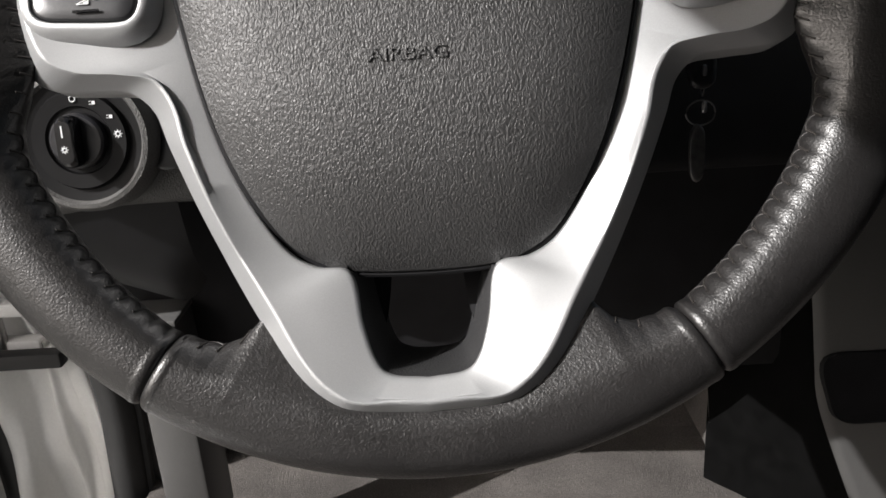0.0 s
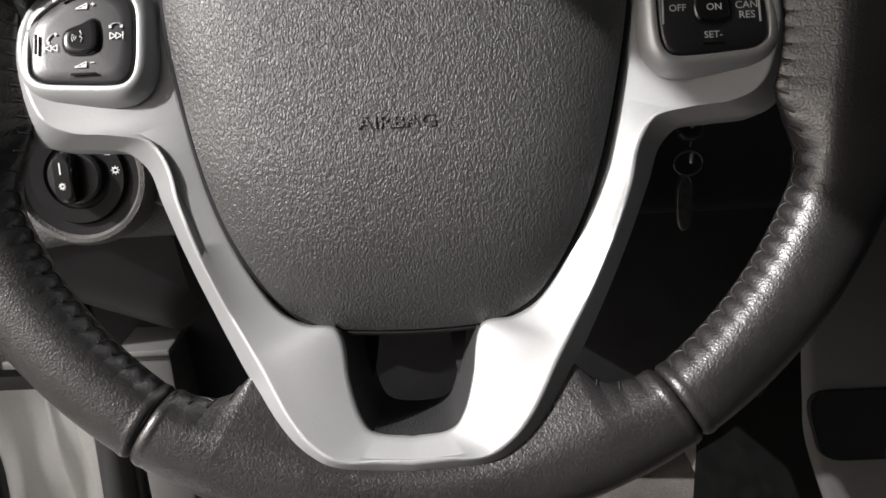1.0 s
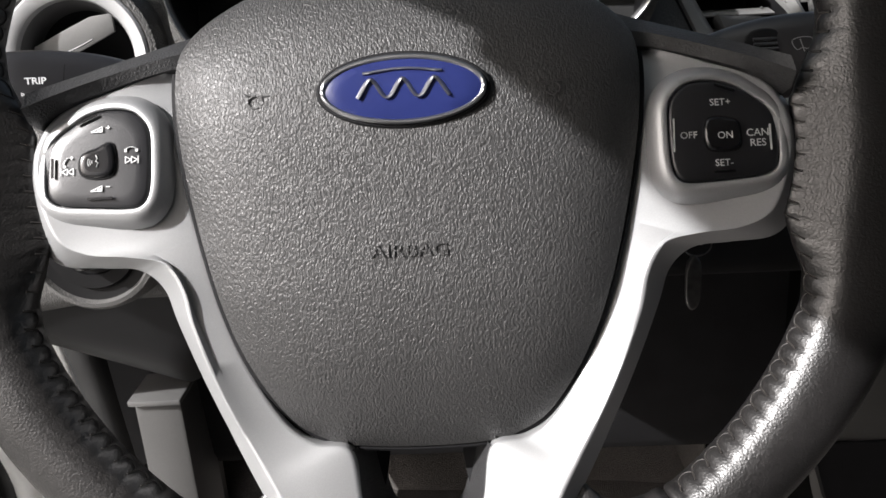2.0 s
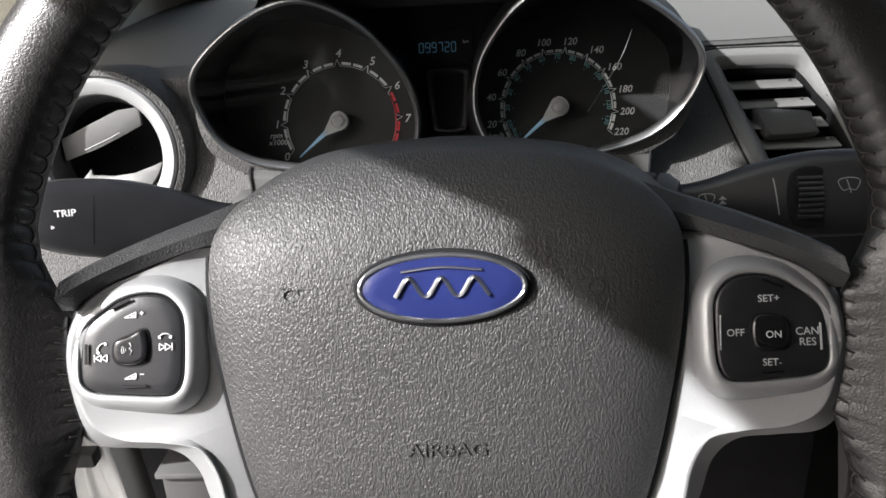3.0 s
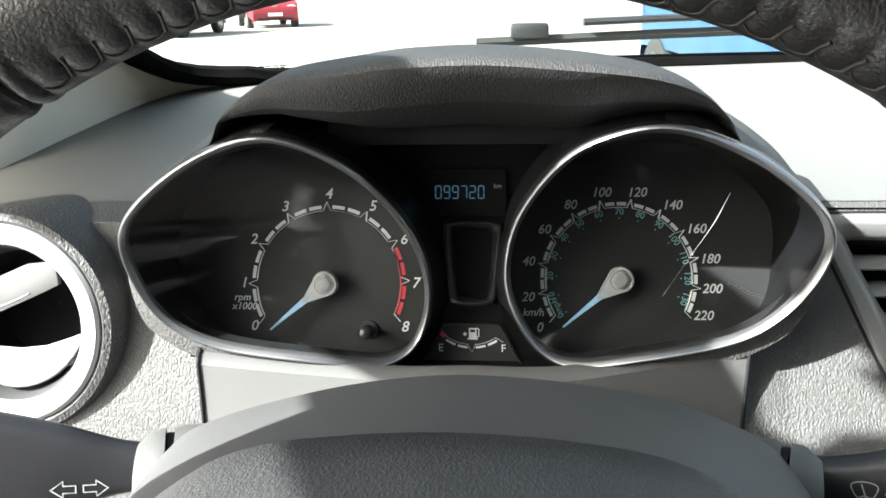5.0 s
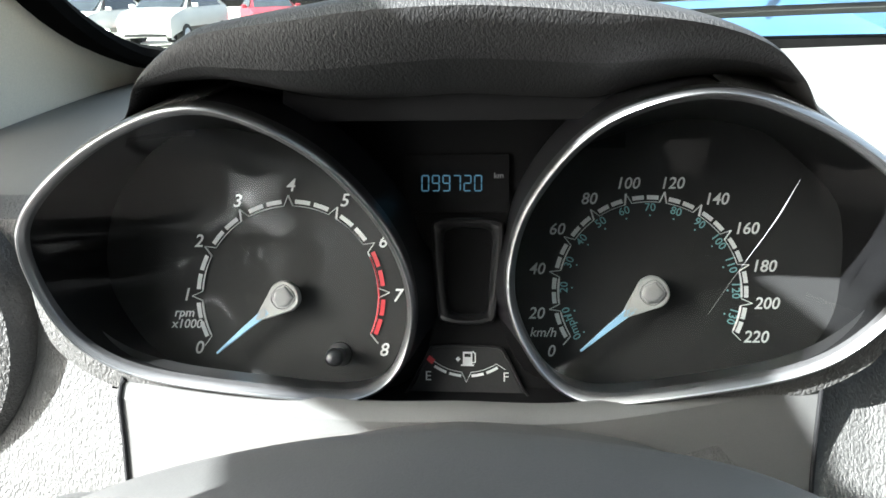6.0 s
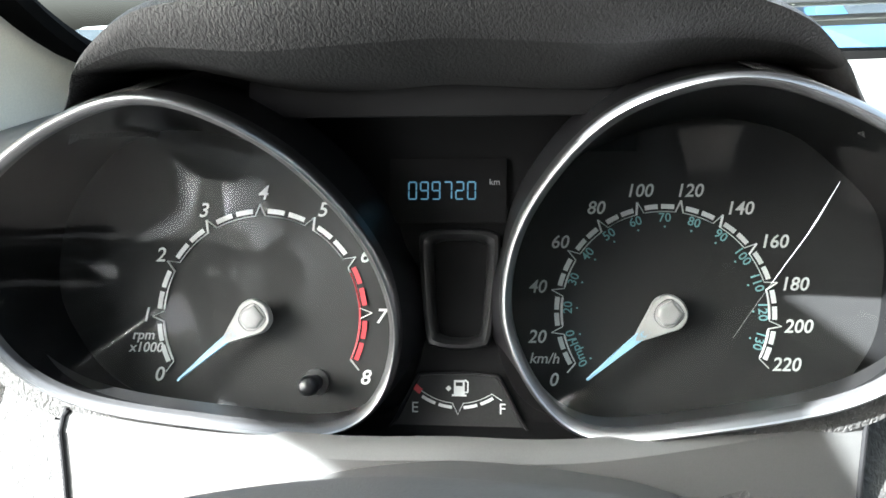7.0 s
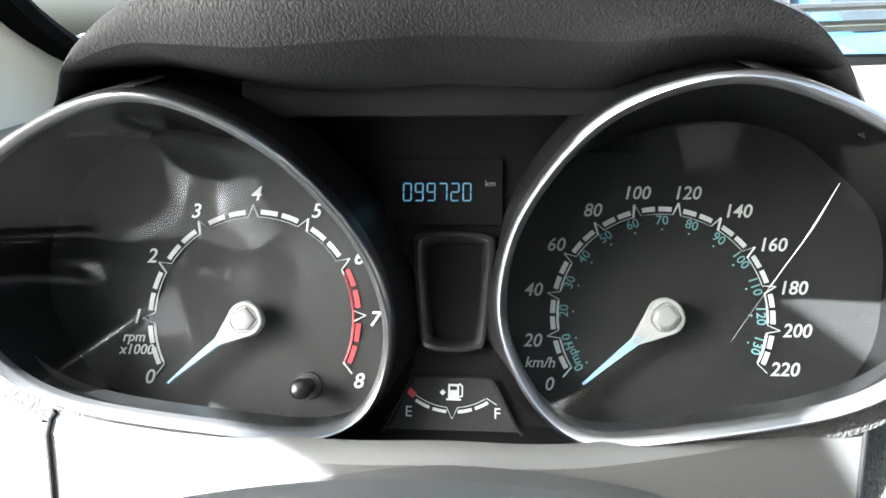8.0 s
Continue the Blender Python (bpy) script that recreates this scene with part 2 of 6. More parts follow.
def paired(points, n):
    """Like curve(), but spaced evenly by the given points, for strips with matching sides."""
    p = [np.array(q, float) for q in points]
    k = len(p)
    out = []
    for s in np.linspace(0, k - 1, n):
        i = min(int(s), k - 2)
        f = s - i
        b, c = p[i], p[i + 1]
        a = p[i - 1] if i else 2 * b - c
        d = p[i + 2] if i + 2 < k else 2 * c - b
        out.append(0.5 * (2 * b + (c - a) * f + (2 * a - 5 * b + 4 * c - d) * f * f + (3 * b - a - 3 * c + d) * f ** 3))
    return np.array(out)


def grid(rows, wrap_rows=False, wrap_cols=False, cap=False):
    """A bmesh skin over rows of places."""
    bm = bmesh.new()
    vs = [[bm.verts.new(tuple(map(float, q))) for q in r] for r in rows]
    n, m = len(vs), len(vs[0])
    for i in range(n if wrap_rows else n - 1):
        for j in range(m if wrap_cols else m - 1):
            a, b, c, d = vs[i][j], vs[i][(j + 1) % m], vs[(i + 1) % n][(j + 1) % m], vs[(i + 1) % n][j]
            try:
                bm.faces.new((a, b, c, d))
            except ValueError:
                pass
    if cap:
        bm.faces.new(vs[0])
        bm.faces.new(vs[-1])
    return bm


def join(*bms):
    out = bmesh.new()
    for b in bms:
        me = bpy.data.meshes.new("tmp")
        b.to_mesh(me)
        out.from_mesh(me)
        bpy.data.meshes.remove(me)
        b.free()
    return out


def moved(bm, m):
    bmesh.ops.transform(bm, matrix=m, verts=bm.verts)
    return bm


def tube(path, r, sides=12, closed=False, cap=True, flat=1.0, up=(0, 0, 1)):
    """A tube along places; r a number or one for each place."""
    pts = [Vector(q) for q in path]
    n = len(pts)
    rows = []
    ref = Vector(up)
    for i, q in enumerate(pts):
        t = (pts[(i + 1) % n] - pts[i - 1]) if closed else (pts[min(i + 1, n - 1)] - pts[max(i - 1, 0)])
        t.normalize()
        s = t.cross(ref)
        if s.length < 1e-4:
            s = t.cross(Vector((1, 0, 0)))
        s.normalize()
        v = s.cross(t)
        rr = r[i] if hasattr(r, "__len__") else r
        rows.append([q + rr * (math.cos(a) * s + flat * math.sin(a) * v) for a in np.linspace(0, 2 * math.pi, sides, endpoint=False)])
    return grid(rows, closed, True, cap and not closed)


def box(a, b):
    """A box between two corners."""
    bm = bmesh.new()
    bmesh.ops.create_cube(bm, size=1)
    a, b = Vector(a), Vector(b)
    return moved(bm, Matrix.Translation((a + b) / 2) @ Matrix.Diagonal((*(b - a), 1)))


def plate(outline, depth, m=Matrix()):
    """A flat plate of given outline (x, y), from z 0 down to -depth, placed by m."""
    bm = bmesh.new()
    top = [bm.verts.new((x, y, 0)) for x, y in outline]
    low = [bm.verts.new((x, y, -depth)) for x, y in outline]
    n = len(top)
    bm.faces.new(top)
    bm.faces.new(low[::-1])
    for i in range(n):
        bm.faces.new((top[i], low[i], low[(i + 1) % n], top[(i + 1) % n]))
    return moved(bm, m)


def pad(outline, height, m, rim=0.2, dome=0.0, rings=4):
    """A pad with rounded edge: outline (x, y) at z 0, rising to height."""
    o = np.array(outline, float)
    c = o.mean(0)
    size = np.abs(o - c).max()
    rows = []
    for s, z in ((1.0, -0.3), (1.0, 0.55), (1 - 0.25 * rim, 0.85), (1 - 0.6 * rim, 1.0)):
        rows.append([(*(c + (q - c) * s), z * height) for q in o])
    for k in range(rings):
        s = (1 - 0.6 * rim) * (1 - (k + 1) / (rings + 0.001))
        rows.append([(*(c + (q - c) * max(s, 0.002)), height + dome * (1 - s * s)) for q in o])
    bm = grid(rows, False, True)
    return moved(bm, m)


def lathe(profile, m, sides=40):
    """Turned round z: profile of (radius, z)."""
    rows = [[(r * math.cos(a), r * math.sin(a), z) for a in np.linspace(0, 2 * math.pi, sides, endpoint=False)] for r, z in profile]
    return moved(grid(rows, False, True), m)


def letters(text, size, m, slant=0.0, raised=0.0003, align="CENTER", wide=1.0, thick=0.0):
    """Words as a mesh, standing on the x axis of m."""
    c = bpy.data.curves.new("words", "FONT")
    c.body, c.size, c.shear, c.extrude, c.align_x, c.offset = text, size, slant, raised, align, thick
    c.resolution_u = 3
    ob = new("words", c)
    me = bpy.data.meshes.new_from_object(ob.evaluated_get(bpy.context.evaluated_depsgraph_get()))
    bm = bmesh.new()
    bm.from_mesh(me)
    bpy.data.objects.remove(ob)
    bpy.data.meshes.remove(me)
    bpy.data.curves.remove(c)
    return moved(bm, m @ Matrix.Diagonal((wide, 1, 1, 1)))


def bars(list_of, m, depth=0.0003):
    """Thin raised strips: (x, y, length, thickness, degrees) each."""
    out = bmesh.new()
    for x, y, l, t, a in list_of:
        b = bmesh.new()
        bmesh.ops.create_cube(b, size=1)
        moved(b, Matrix.Translation((x, y, depth / 2)) @ Matrix.Rotation(radians(a), 4, "Z") @ Matrix.Diagonal((l, t, depth, 1)))
        me = bpy.data.meshes.new("tmp")
        b.to_mesh(me)
        out.from_mesh(me)
        bpy.data.meshes.remove(me)
        b.free()
    return moved(out, m)


def frame_of(at, tilt):
    """Local frame: x right, y up along a face that leans back by tilt degrees, z out towards the driver."""
    s, c = math.sin(radians(tilt)), math.cos(radians(tilt))
    return Matrix(((1, 0, 0, at[0]), (0, s, -c, at[1]), (0, c, s, at[2]), (0, 0, 0, 1)))


WHEEL = frame_of((0, 0.294, 0.9065), 19.5)
RIM = frame_of((0, 0.3251, 0.8964), 18.56)
GAUGE = frame_of((0, 0.6205, 0.910), 18.26)


def on(m, x, y, z=0.0, turn=0.0):
    return m @ Matrix.Translation((x, y, z)) @ Matrix.Rotation(radians(turn), 4, "Z")


def wrap(bm, tree, way, lift=0.00015):
    """Lays a thin print on the skin held in tree, seen along way."""
    way = Vector(way).normalized()
    long = [e for e in bm.edges if e.calc_length() > 0.002]
    if long:
        bmesh.ops.subdivide_edges(bm, edges=long, cuts=8, use_grid_fill=True)
    for v in bm.verts:
        hit = tree.ray_cast(v.co - way * 0.04, way)[0]
        if hit is not None:
            v.co = hit - way * lift
    return bm


def at(m, pts):
    return [m @ Vector(q) for q in pts]


# ---- steering wheel ----
wheel = thing("steering_wheel", WHEEL.translation, "leather-wrapped three-spoke steering wheel with satin silver spoke trim", "steering wheel")


PITCH = radians(2.35)


def web(phi):
    """How far the leather reaches inwards where the rim runs into the lower spoke."""
    d = abs(math.degrees(phi) % 360 - 270)
    if d > 60:
        s = math.degrees(math.asin(math.sin(phi)))
        return float(np.interp(s, (-25, -21, -18, -14, 3, 7, 11, 15), (0.0, 0.0035, 0.010, 0.0165, 0.0165, 0.011, 0.0035, 0.0)))
    return float(np.interp(d, (0, 8, 14, 20, 22, 24, 25, 26, 28, 31, 33.5, 34.5), (0.0115, 0.0115, 0.022, 0.031, 0.031, 0.026, 0.018, 0.0115, 0.0058, 0.0026, 0.0012, 0.0)))


def rim_spot(phi, a, swell=0.0, lift=0.0):
    """A place on the rim's skin: fuller at the sides than at top and bottom."""
    base = 0.1785 - 0.0108 * math.cos(phi) ** 2 - swell
    outer = 0.2071 + swell
    mid, half, deep = (outer + base) / 2, (outer - base) / 2, 0.0148 + swell
    ca, sa = math.cos(a), math.sin(a)
    r = mid + (half + (web(phi) if ca < 0 else 0.0)) * math.copysign(abs(ca) ** 0.9, ca)
    z = deep * math.copysign(abs(sa) ** 0.9, sa)
    if z > 0:
        z *= 1 - 0.85 * max(0.0, min(1.0, (base + 0.004 - r) / 0.026))
    # gathered leather along the sewn inner edge
    pull = max(0.0, math.cos(a - radians(166))) ** 14
    bulge = 0.0016 * (1 - 0.6 * min(1.0, web(phi) / 0.006)) * pull * (abs(math.sin(phi / PITCH * math.pi)) ** 0.6 - 0.7) + lift
    return RIM @ Vector(((r + bulge * ca) * math.cos(phi), (r + bulge * ca) * math.sin(phi), z + bulge * sa))


def rim_ring(phi, swell=0.0):
    return [rim_spot(phi, a, swell) for a in np.linspace(0, 2 * math.pi, 48, endpoint=False)]


def rim_piece(a0, a1):
    n = int((a1 - a0) / 0.26)
    rows = []
    for i in range(n + 1):
        f = i / n
        edge = min(i, n - i)
        rows.append(rim_ring(radians(a0 + (a1 - a0) * f), (-0.0016, -0.0005, 0.0, 0.0002, 0.0003, 0.0002)[edge] if edge < 6 else 0.0))
    return grid(rows, False, True, True)


SEAMS = (58.6, 119.2, 236.5, 303.5)
for a0, a1 in zip(SEAMS, (*SEAMS[1:], SEAMS[0] + 360)):
    part("rim_section", rim_piece(a0 + 0.06, a1 - 0.06), LEATHER, wheel, "dark grained leather, worn smooth in places")
part("rim_core", grid([rim_ring(a, -0.003) for a in np.linspace(0, 2 * math.pi, 180, endpoint=False)], True, True), MATTE, wheel)

# sewing thread: short slanting stitches in the valleys of the gathered edge, joined by loops along it
for a0, a1 in ((60, 118), (121, 235), (238, 256), (284, 302), (305, 417)):
    for k in range(math.ceil(radians(a0) / PITCH), int(radians(a1) / PITCH)):
        part("stitch", tube([rim_spot((k + 0.22 * (f - 0.5)) * PITCH, radians(152 + 24 * f), 0.0, 0.0002) for f in np.linspace(0, 1, 6)], 0.00045, 5), THREAD, wheel)
        if web(k * PITCH) < 0.004:
            part("thread_loop", tube([rim_spot((k + f) * PITCH, radians(174 + 5 * math.sin(f * math.pi)), 0.0, 0.0002) for f in np.linspace(0.1, 1.0, 7)], 0.00026, 5), THREAD, wheel)

# airbag cover
half = [(0, 0.0690), (0.030, 0.0675), (0.055, 0.0635), (0.075, 0.0545), (0.0875, 0.0440), (0.0925, 0.0325), (0.0925, 0.0120), (0.0888, -0.015),
        (0.0822, -0.046), (0.0742, -0.073), (0.0645, -0.094), (0.053, -0.1115), (0.042, -0.1195), (0.029, -0.1238), (0, -0.1252)]
cover_line = curve(half + [(-x, y) for x, y in half[-2:0:-1]], 180, True)


def cover_depth(x, y, s):
    """Distance behind the wheel's plane of the cover's face at share s of the way out."""
    top = max(0.0, (y + 0.01) / 0.08)
    side = (x / 0.093) ** 2
    return 0.0185 + 0.0035 * s ** 2 + 0.006 * s ** 8 + 0.0125 * top ** 2.2 * s + 0.004 * side * s * s + 0.005 * max(0.0, -(y + 0.06) / 0.065) + 0.002 * max(0.0, -(y + 0.06) / 0.065) ** 2 + 0.006 * max(0.0, -(y + 0.085) / 0.04) ** 1.5


rows = []
centre = np.array((0.0, -0.022))
for s in (0.004, 0.1, 0.2, 0.3, 0.4, 0.5, 0.6, 0.7, 0.8, 0.88, 0.94, 0.98, 1.0):
    rows.append([(*(centre + (q - centre) * s), -cover_depth(*(centre + (q - centre) * s), s)) for q in cover_line])
for grow, back, lift, far in ((1.004, 0.003, 0.0015, 0.004), (1.003, 0.010, 0.0060, 0.022), (1.0, 0.02, 0.0090, 0.040), (0.99, 0.03, 0.0050, 0.050)):
    ring = []
    for q in cover_line:
        t = max(0.0, min(1.0, (q[1] - 0.015) / 0.045))
        x, y = centre + (q - centre) * grow
        ring.append((x, y + lift * t, -cover_depth(*q, 1.0) - back * (1 - t) - far * t))
    rows.append(ring)
cover = grid([at(WHEEL, r) for r in rows], False, True)
airbag = part("airbag_cover", cover, COVER, wheel, "pebble-grained dark grey airbag cover")


gap = [(*(centre + (q - centre) * 1.008), -cover_depth(*q, 1.0) - 0.0030) for q in cover_line]
ends = [i for i, q in enumerate(gap) if q[1] < 0.034]
first = next(k for k, i in enumerate(ends) if (i - 1) % 180 not in ends)
part("cover_gap", tube(at(WHEEL, [gap[(ends[first] + k) % 180] for k in range(len(ends))]), 0.0017, 8), MATTE, wheel, "dark gap round the airbag cover")


def cover_at(x, y, proud=0.0, turn=0.0):
    """A frame on the cover's face."""
    out = cover_line - centre
    way = np.arctan2(y - centre[1], x - centre[0])
    k = np.argmin(np.abs(np.angle(np.exp(1j * (np.arctan2(out[:, 1], out[:, 0]) - way)))))
    share = math.hypot(x - centre[0], y - centre[1]) / float(np.linalg.norm(out[k]))
    return on(WHEEL, x, y, -float(cover_depth(x, y, share)) + proud, turn)


part("moulded_word", letters("AIRBAG", 0.0070, cover_at(0, -0.0463, 0.0002), 0.0, 0.0005, wide=1.24), COVER, airbag, "raised lettering")
for side in (-1, 1):
    hm = cover_at(side * 0.0560, 0.0155, 0.0)
    ring = [(side * 0.0012 + 0.0030 * math.cos(a), 0.0024 * math.sin(a), 0) for a in np.linspace(0, 2 * math.pi, 18, endpoint=False)]
    horn = [tube(at(hm, ring), 0.0004, 6, True), tube(at(hm, [(side * -0.0055, 0.0024, 0), (side * -0.002, 0.0022, 0), (side * 0.0052, 0.0030, 0)]), 0.0004, 6), tube(at(hm, [(side * -0.0055, -0.0024, 0), (side * -0.0055, 0.0024, 0)]), 0.0004, 6)]
    part("horn_symbol", join(*horn), COVER, airbag, "moulded horn outline")

# oval badge: plain shapes only
badge = on(WHEEL, 0.0003, 0.0172, -0.0192)
oval = [(0.0312 * math.cos(a), 0.0127 * math.sin(a)) for a in np.linspace(0, 2 * math.pi, 72, endpoint=False)]
emblem = part("emblem", pad(oval, 0.0022, badge, 0.06, 0.0008), BLUE, wheel, "oval badge in blue enamel with a silver edge")
part("badge_edge", tube(at(badge, [(x * 0.985, y * 0.97, 0.0021) for x, y in oval]), 0.0010, 8, True), CHROME, emblem)
swirl = []
for pts, r in (([(-0.0175, -0.0030), (-0.0120, 0.0040), (-0.0060, -0.0030), (0.0, 0.0040), (0.0060, -0.0030), (0.0120, 0.0040), (0.0178, -0.0030)], 0.0014), ([(-0.0150, 0.0064), (0.0, 0.0078), (0.0150, 0.0064)], 0.0009)):
    swirl.append(tube(at(badge, [(x, y, 0.0029) for x, y in curve(pts, 90)]), r, 8, flat=0.5))
part("badge_ornament", join(*swirl), CHROME, emblem, "silver flourish")
part("badge_recess", tube(at(badge, [(x * 1.035, y * 1.07, 0.0004) for x, y in oval]), 0.0011, 8, True), MATTE, emblem)

# silver spoke trim: a strip between the airbag cover and the outer edge of the three spokes
INNER = [(0.0945, 0.0360), (0.0945, 0.0220), (0.0936, 0.0080), (0.0920, -0.0060), (0.0900, -0.0180), (0.0885, -0.0260), (0.0865, -0.0340), (0.0848, -0.0420), (0.0823, -0.0520), (0.0765, -0.0715),
         (0.0665, -0.0945), (0.0540, -0.1135), (0.0425, -0.1213), (0.0285, -0.1245), (0.0243, -0.1445), (0.0200, -0.1580), (0.0140, -0.1640), (0.0, -0.1658)]
OUTER = [(0.0985, 0.0368), (0.1235, 0.0278), (0.1480, 0.0160), (0.1560, -0.0080), (0.1530, -0.0340), (0.1450, -0.0445), (0.1280, -0.0465), (0.1130, -0.0480), (0.1035, -0.0560), (0.0985, -0.0700),
         (0.0900, -0.0915), (0.0800, -0.1138), (0.0710, -0.1310), (0.0645, -0.1425), (0.0545, -0.1605), (0.0440, -0.1722), (0.0300, -0.1785), (0.0, -0.1805)]
LIP = [0.003, 0.005, 0.006, 0.007, 0.010, 0.014, 0.0145, 0.013, 0.010, 0.0088, 0.0085, 0.0085, 0.0085, 0.0085, 0.0085, 0.0085, 0.0080, 0.0080]


def trim_depth(x, y):
    """How far behind the wheel's plane the trim's face lies."""
    low = min(1.0, max(0.0, (-0.115 - y) / 0.062))
    d = 0.030 - 0.012 * low ** 1.1
    d += 0.016 * max(0.0, min(1.0, (y - 0.0) / 0.036)) ** 1.3
    return d - 0.002 * max(0.0, min(1.0, (abs(x) - 0.10) / 0.05))


def trim_side(sign):
    inner, outer = paired(INNER, 110), paired(OUTER, 110)
    rows = []
    for i in range(110):
        a, b = inner[i], outer[i]
        way = (b - a) / max(1e-6, np.linalg.norm(b - a))
        span = np.linalg.norm(b - a)
        row = []
        lip = min(float(np.interp(i / 109 * 17, range(18), LIP)), span * 0.45)
        for f, drop in ((0.0, 0.016), (0.0, 0.0064), (0.0006, 0.0056), (0.002, 0.0051), (None, 0.0026), (-lip - 0.0012, 0.0002), (-lip - 0.0004, 0.0), (-lip + 0.0004, 0.0003), (-lip + 0.0011, 0.0010), (-lip * 0.12 - 0.0002, 0.0078), (-0.0001, 0.0092), (-0.0004, 0.024)):
            if f is None:
                q = (a + b) / 2
            elif f > 0 or (f == 0.0 and len(row) < 3):
                q = a + way * min(f, span * 0.3)
            else:
                q = b + way * f
            row.append(WHEEL @ Vector((sign * q[0], q[1], -trim_depth(*q) - drop)))
        rows.append(row)
    return grid(rows)


both = join(trim_side(1), trim_side(-1))
bmesh.ops.remove_doubles(both, verts=both.verts, dist=0.0002)
part("spoke_trim", both, SILVER, wheel, "satin silver spoke trim")

# black lining of the lower opening
lining = [(0.0285, -0.1245), (0.0243, -0.1445), (0.0200, -0.1580), (0.0140, -0.1640), (0.0, -0.1658)]
line = paired(lining + [(-x, y) for x, y in lining[-2::-1]], 60)
rows = [[WHEEL @ Vector((x * s, -0.128 + (y + 0.128) * t, -trim_depth(x, y) - d)) for x, y in line] for s, t, d in ((0.995, 0.998, 0.008), (0.96, 0.97, 0.011), (0.84, 0.88, 0.034), (0.80, 0.84, 0.05))]
part("spoke_lining", grid(rows), DARK, wheel, "charcoal lining of the lower spoke opening")

# leather-covered arms behind the switch pods, and the hub's back
for sign in (1, -1):
    top = paired([(0.080, 0.0560), (0.098, 0.0475), (0.1240, 0.0370), (0.1390, 0.0295), (0.1480, 0.0235)], 30)
    low = paired([(0.088, 0.0340), (0.098, 0.0345), (0.1230, 0.0262), (0.1390, 0.0188), (0.1490, 0.0120)], 30)
    rows = []
    for i in range(30):
        (x0, y0), (x1, y1) = top[i], low[i]
        f = i / 29
        rows.append([WHEEL @ Vector((sign * x, y, -d)) for x, y, d in ((x0, y0 + 0.003, 0.085 - 0.05 * f), (x0, y0, 0.062 - 0.040 * f), (x0 * 0.5 + x1 * 0.5, y0 * 0.45 + y1 * 0.55, 0.053 - 0.034 * f), (x1, y1, 0.050 - 0.024 * f), (x1, y1 - 0.002, 0.062 - 0.02 * f))])
    part("spoke_cover", grid(rows), DARK, wheel, "grained cover over the back of the spoke")
    for k in range(16):
        f = (k + 1) / 19
        (x0, y0), (x1, y1) = low[int(f * 29)], low[int(f * 29) + 1]
        d = 0.0512 - 0.024 * f
        part("stitch", tube(at(WHEEL, [(sign * x0, y0 + 0.0020, -d + 0.0004), (sign * (x0 + 0.0022), y0 + 0.0034 - 0.001, -d + 0.0002)]), 0.0004, 5), SMOOTH, wheel)
    back = [(0.05, 0.045), (0.10, 0.040), (0.150, 0.012), (0.1545, -0.015), (0.150, -0.036), (0.110, -0.0445), (0.094, -0.070), (0.076, -0.113), (0.060, -0.140), (0.045, -0.160), (0.030, -0.12), (0.04, -0.05)]
    o = curve([(sign * x, y) for x, y in back], 60, True)
    rows = [[WHEEL @ Vector((x * s, y, -max(0.016, trim_depth(x, y)) - d)) for x, y in o] for s, d in ((1.0, 0.010), (0.99, 0.024), (0.9, 0.036), (0.5, 0.040))]
    part("spoke_back", grid(rows, False, True), MATTE, wheel)
hub_o = curve([(0.0, 0.056), (0.06, 0.048), (0.080, 0.032), (0.08, -0.02), (0.06, -0.08), (0.03, -0.112), (0, -0.118), (-0.03, -0.112), (-0.06, -0.08), (-0.08, -0.02), (-0.080, 0.032), (-0.06, 0.048)], 72, True)
rows = [[WHEEL @ Vector((x * s, y * s, -d)) for x, y in hub_o] for s, d in ((1.0, 0.050), (1.01, 0.060), (1.0, 0.074), (0.94, 0.082), (0.5, 0.084), (0.45, 0.13))]
part("hub_back", grid(rows, False, True, True), DARK, wheel, "dark grey plastic hub shell")


# switch pods on the spokes
POD = [(0.1441, -0.0128), (0.1436, -0.0002), (0.1405, 0.0060), (0.1340, 0.0110), (0.1280, 0.0148), (0.1200, 0.0169), (0.1117, 0.0163), (0.1067, 0.0132), (0.1032, 0.0073), (0.1026, -0.0050), (0.1032, -0.0165),
       (0.1060, -0.0217), (0.1120, -0.0229), (0.1280, -0.0220), (0.1380, -0.0210), (0.1428, -0.0182)]


def grown(o, d):
    """An outline moved outwards by d."""
    t = np.roll(o, -1, 0) - np.roll(o, 1, 0)
    t /= np.linalg.norm(t, axis=1)[:, None]
    n = np.array((t[:, 1], -t[:, 0])).T
    n *= np.sign(((o - o.mean(0)) * n).sum(1))[:, None]
    return o + n * d


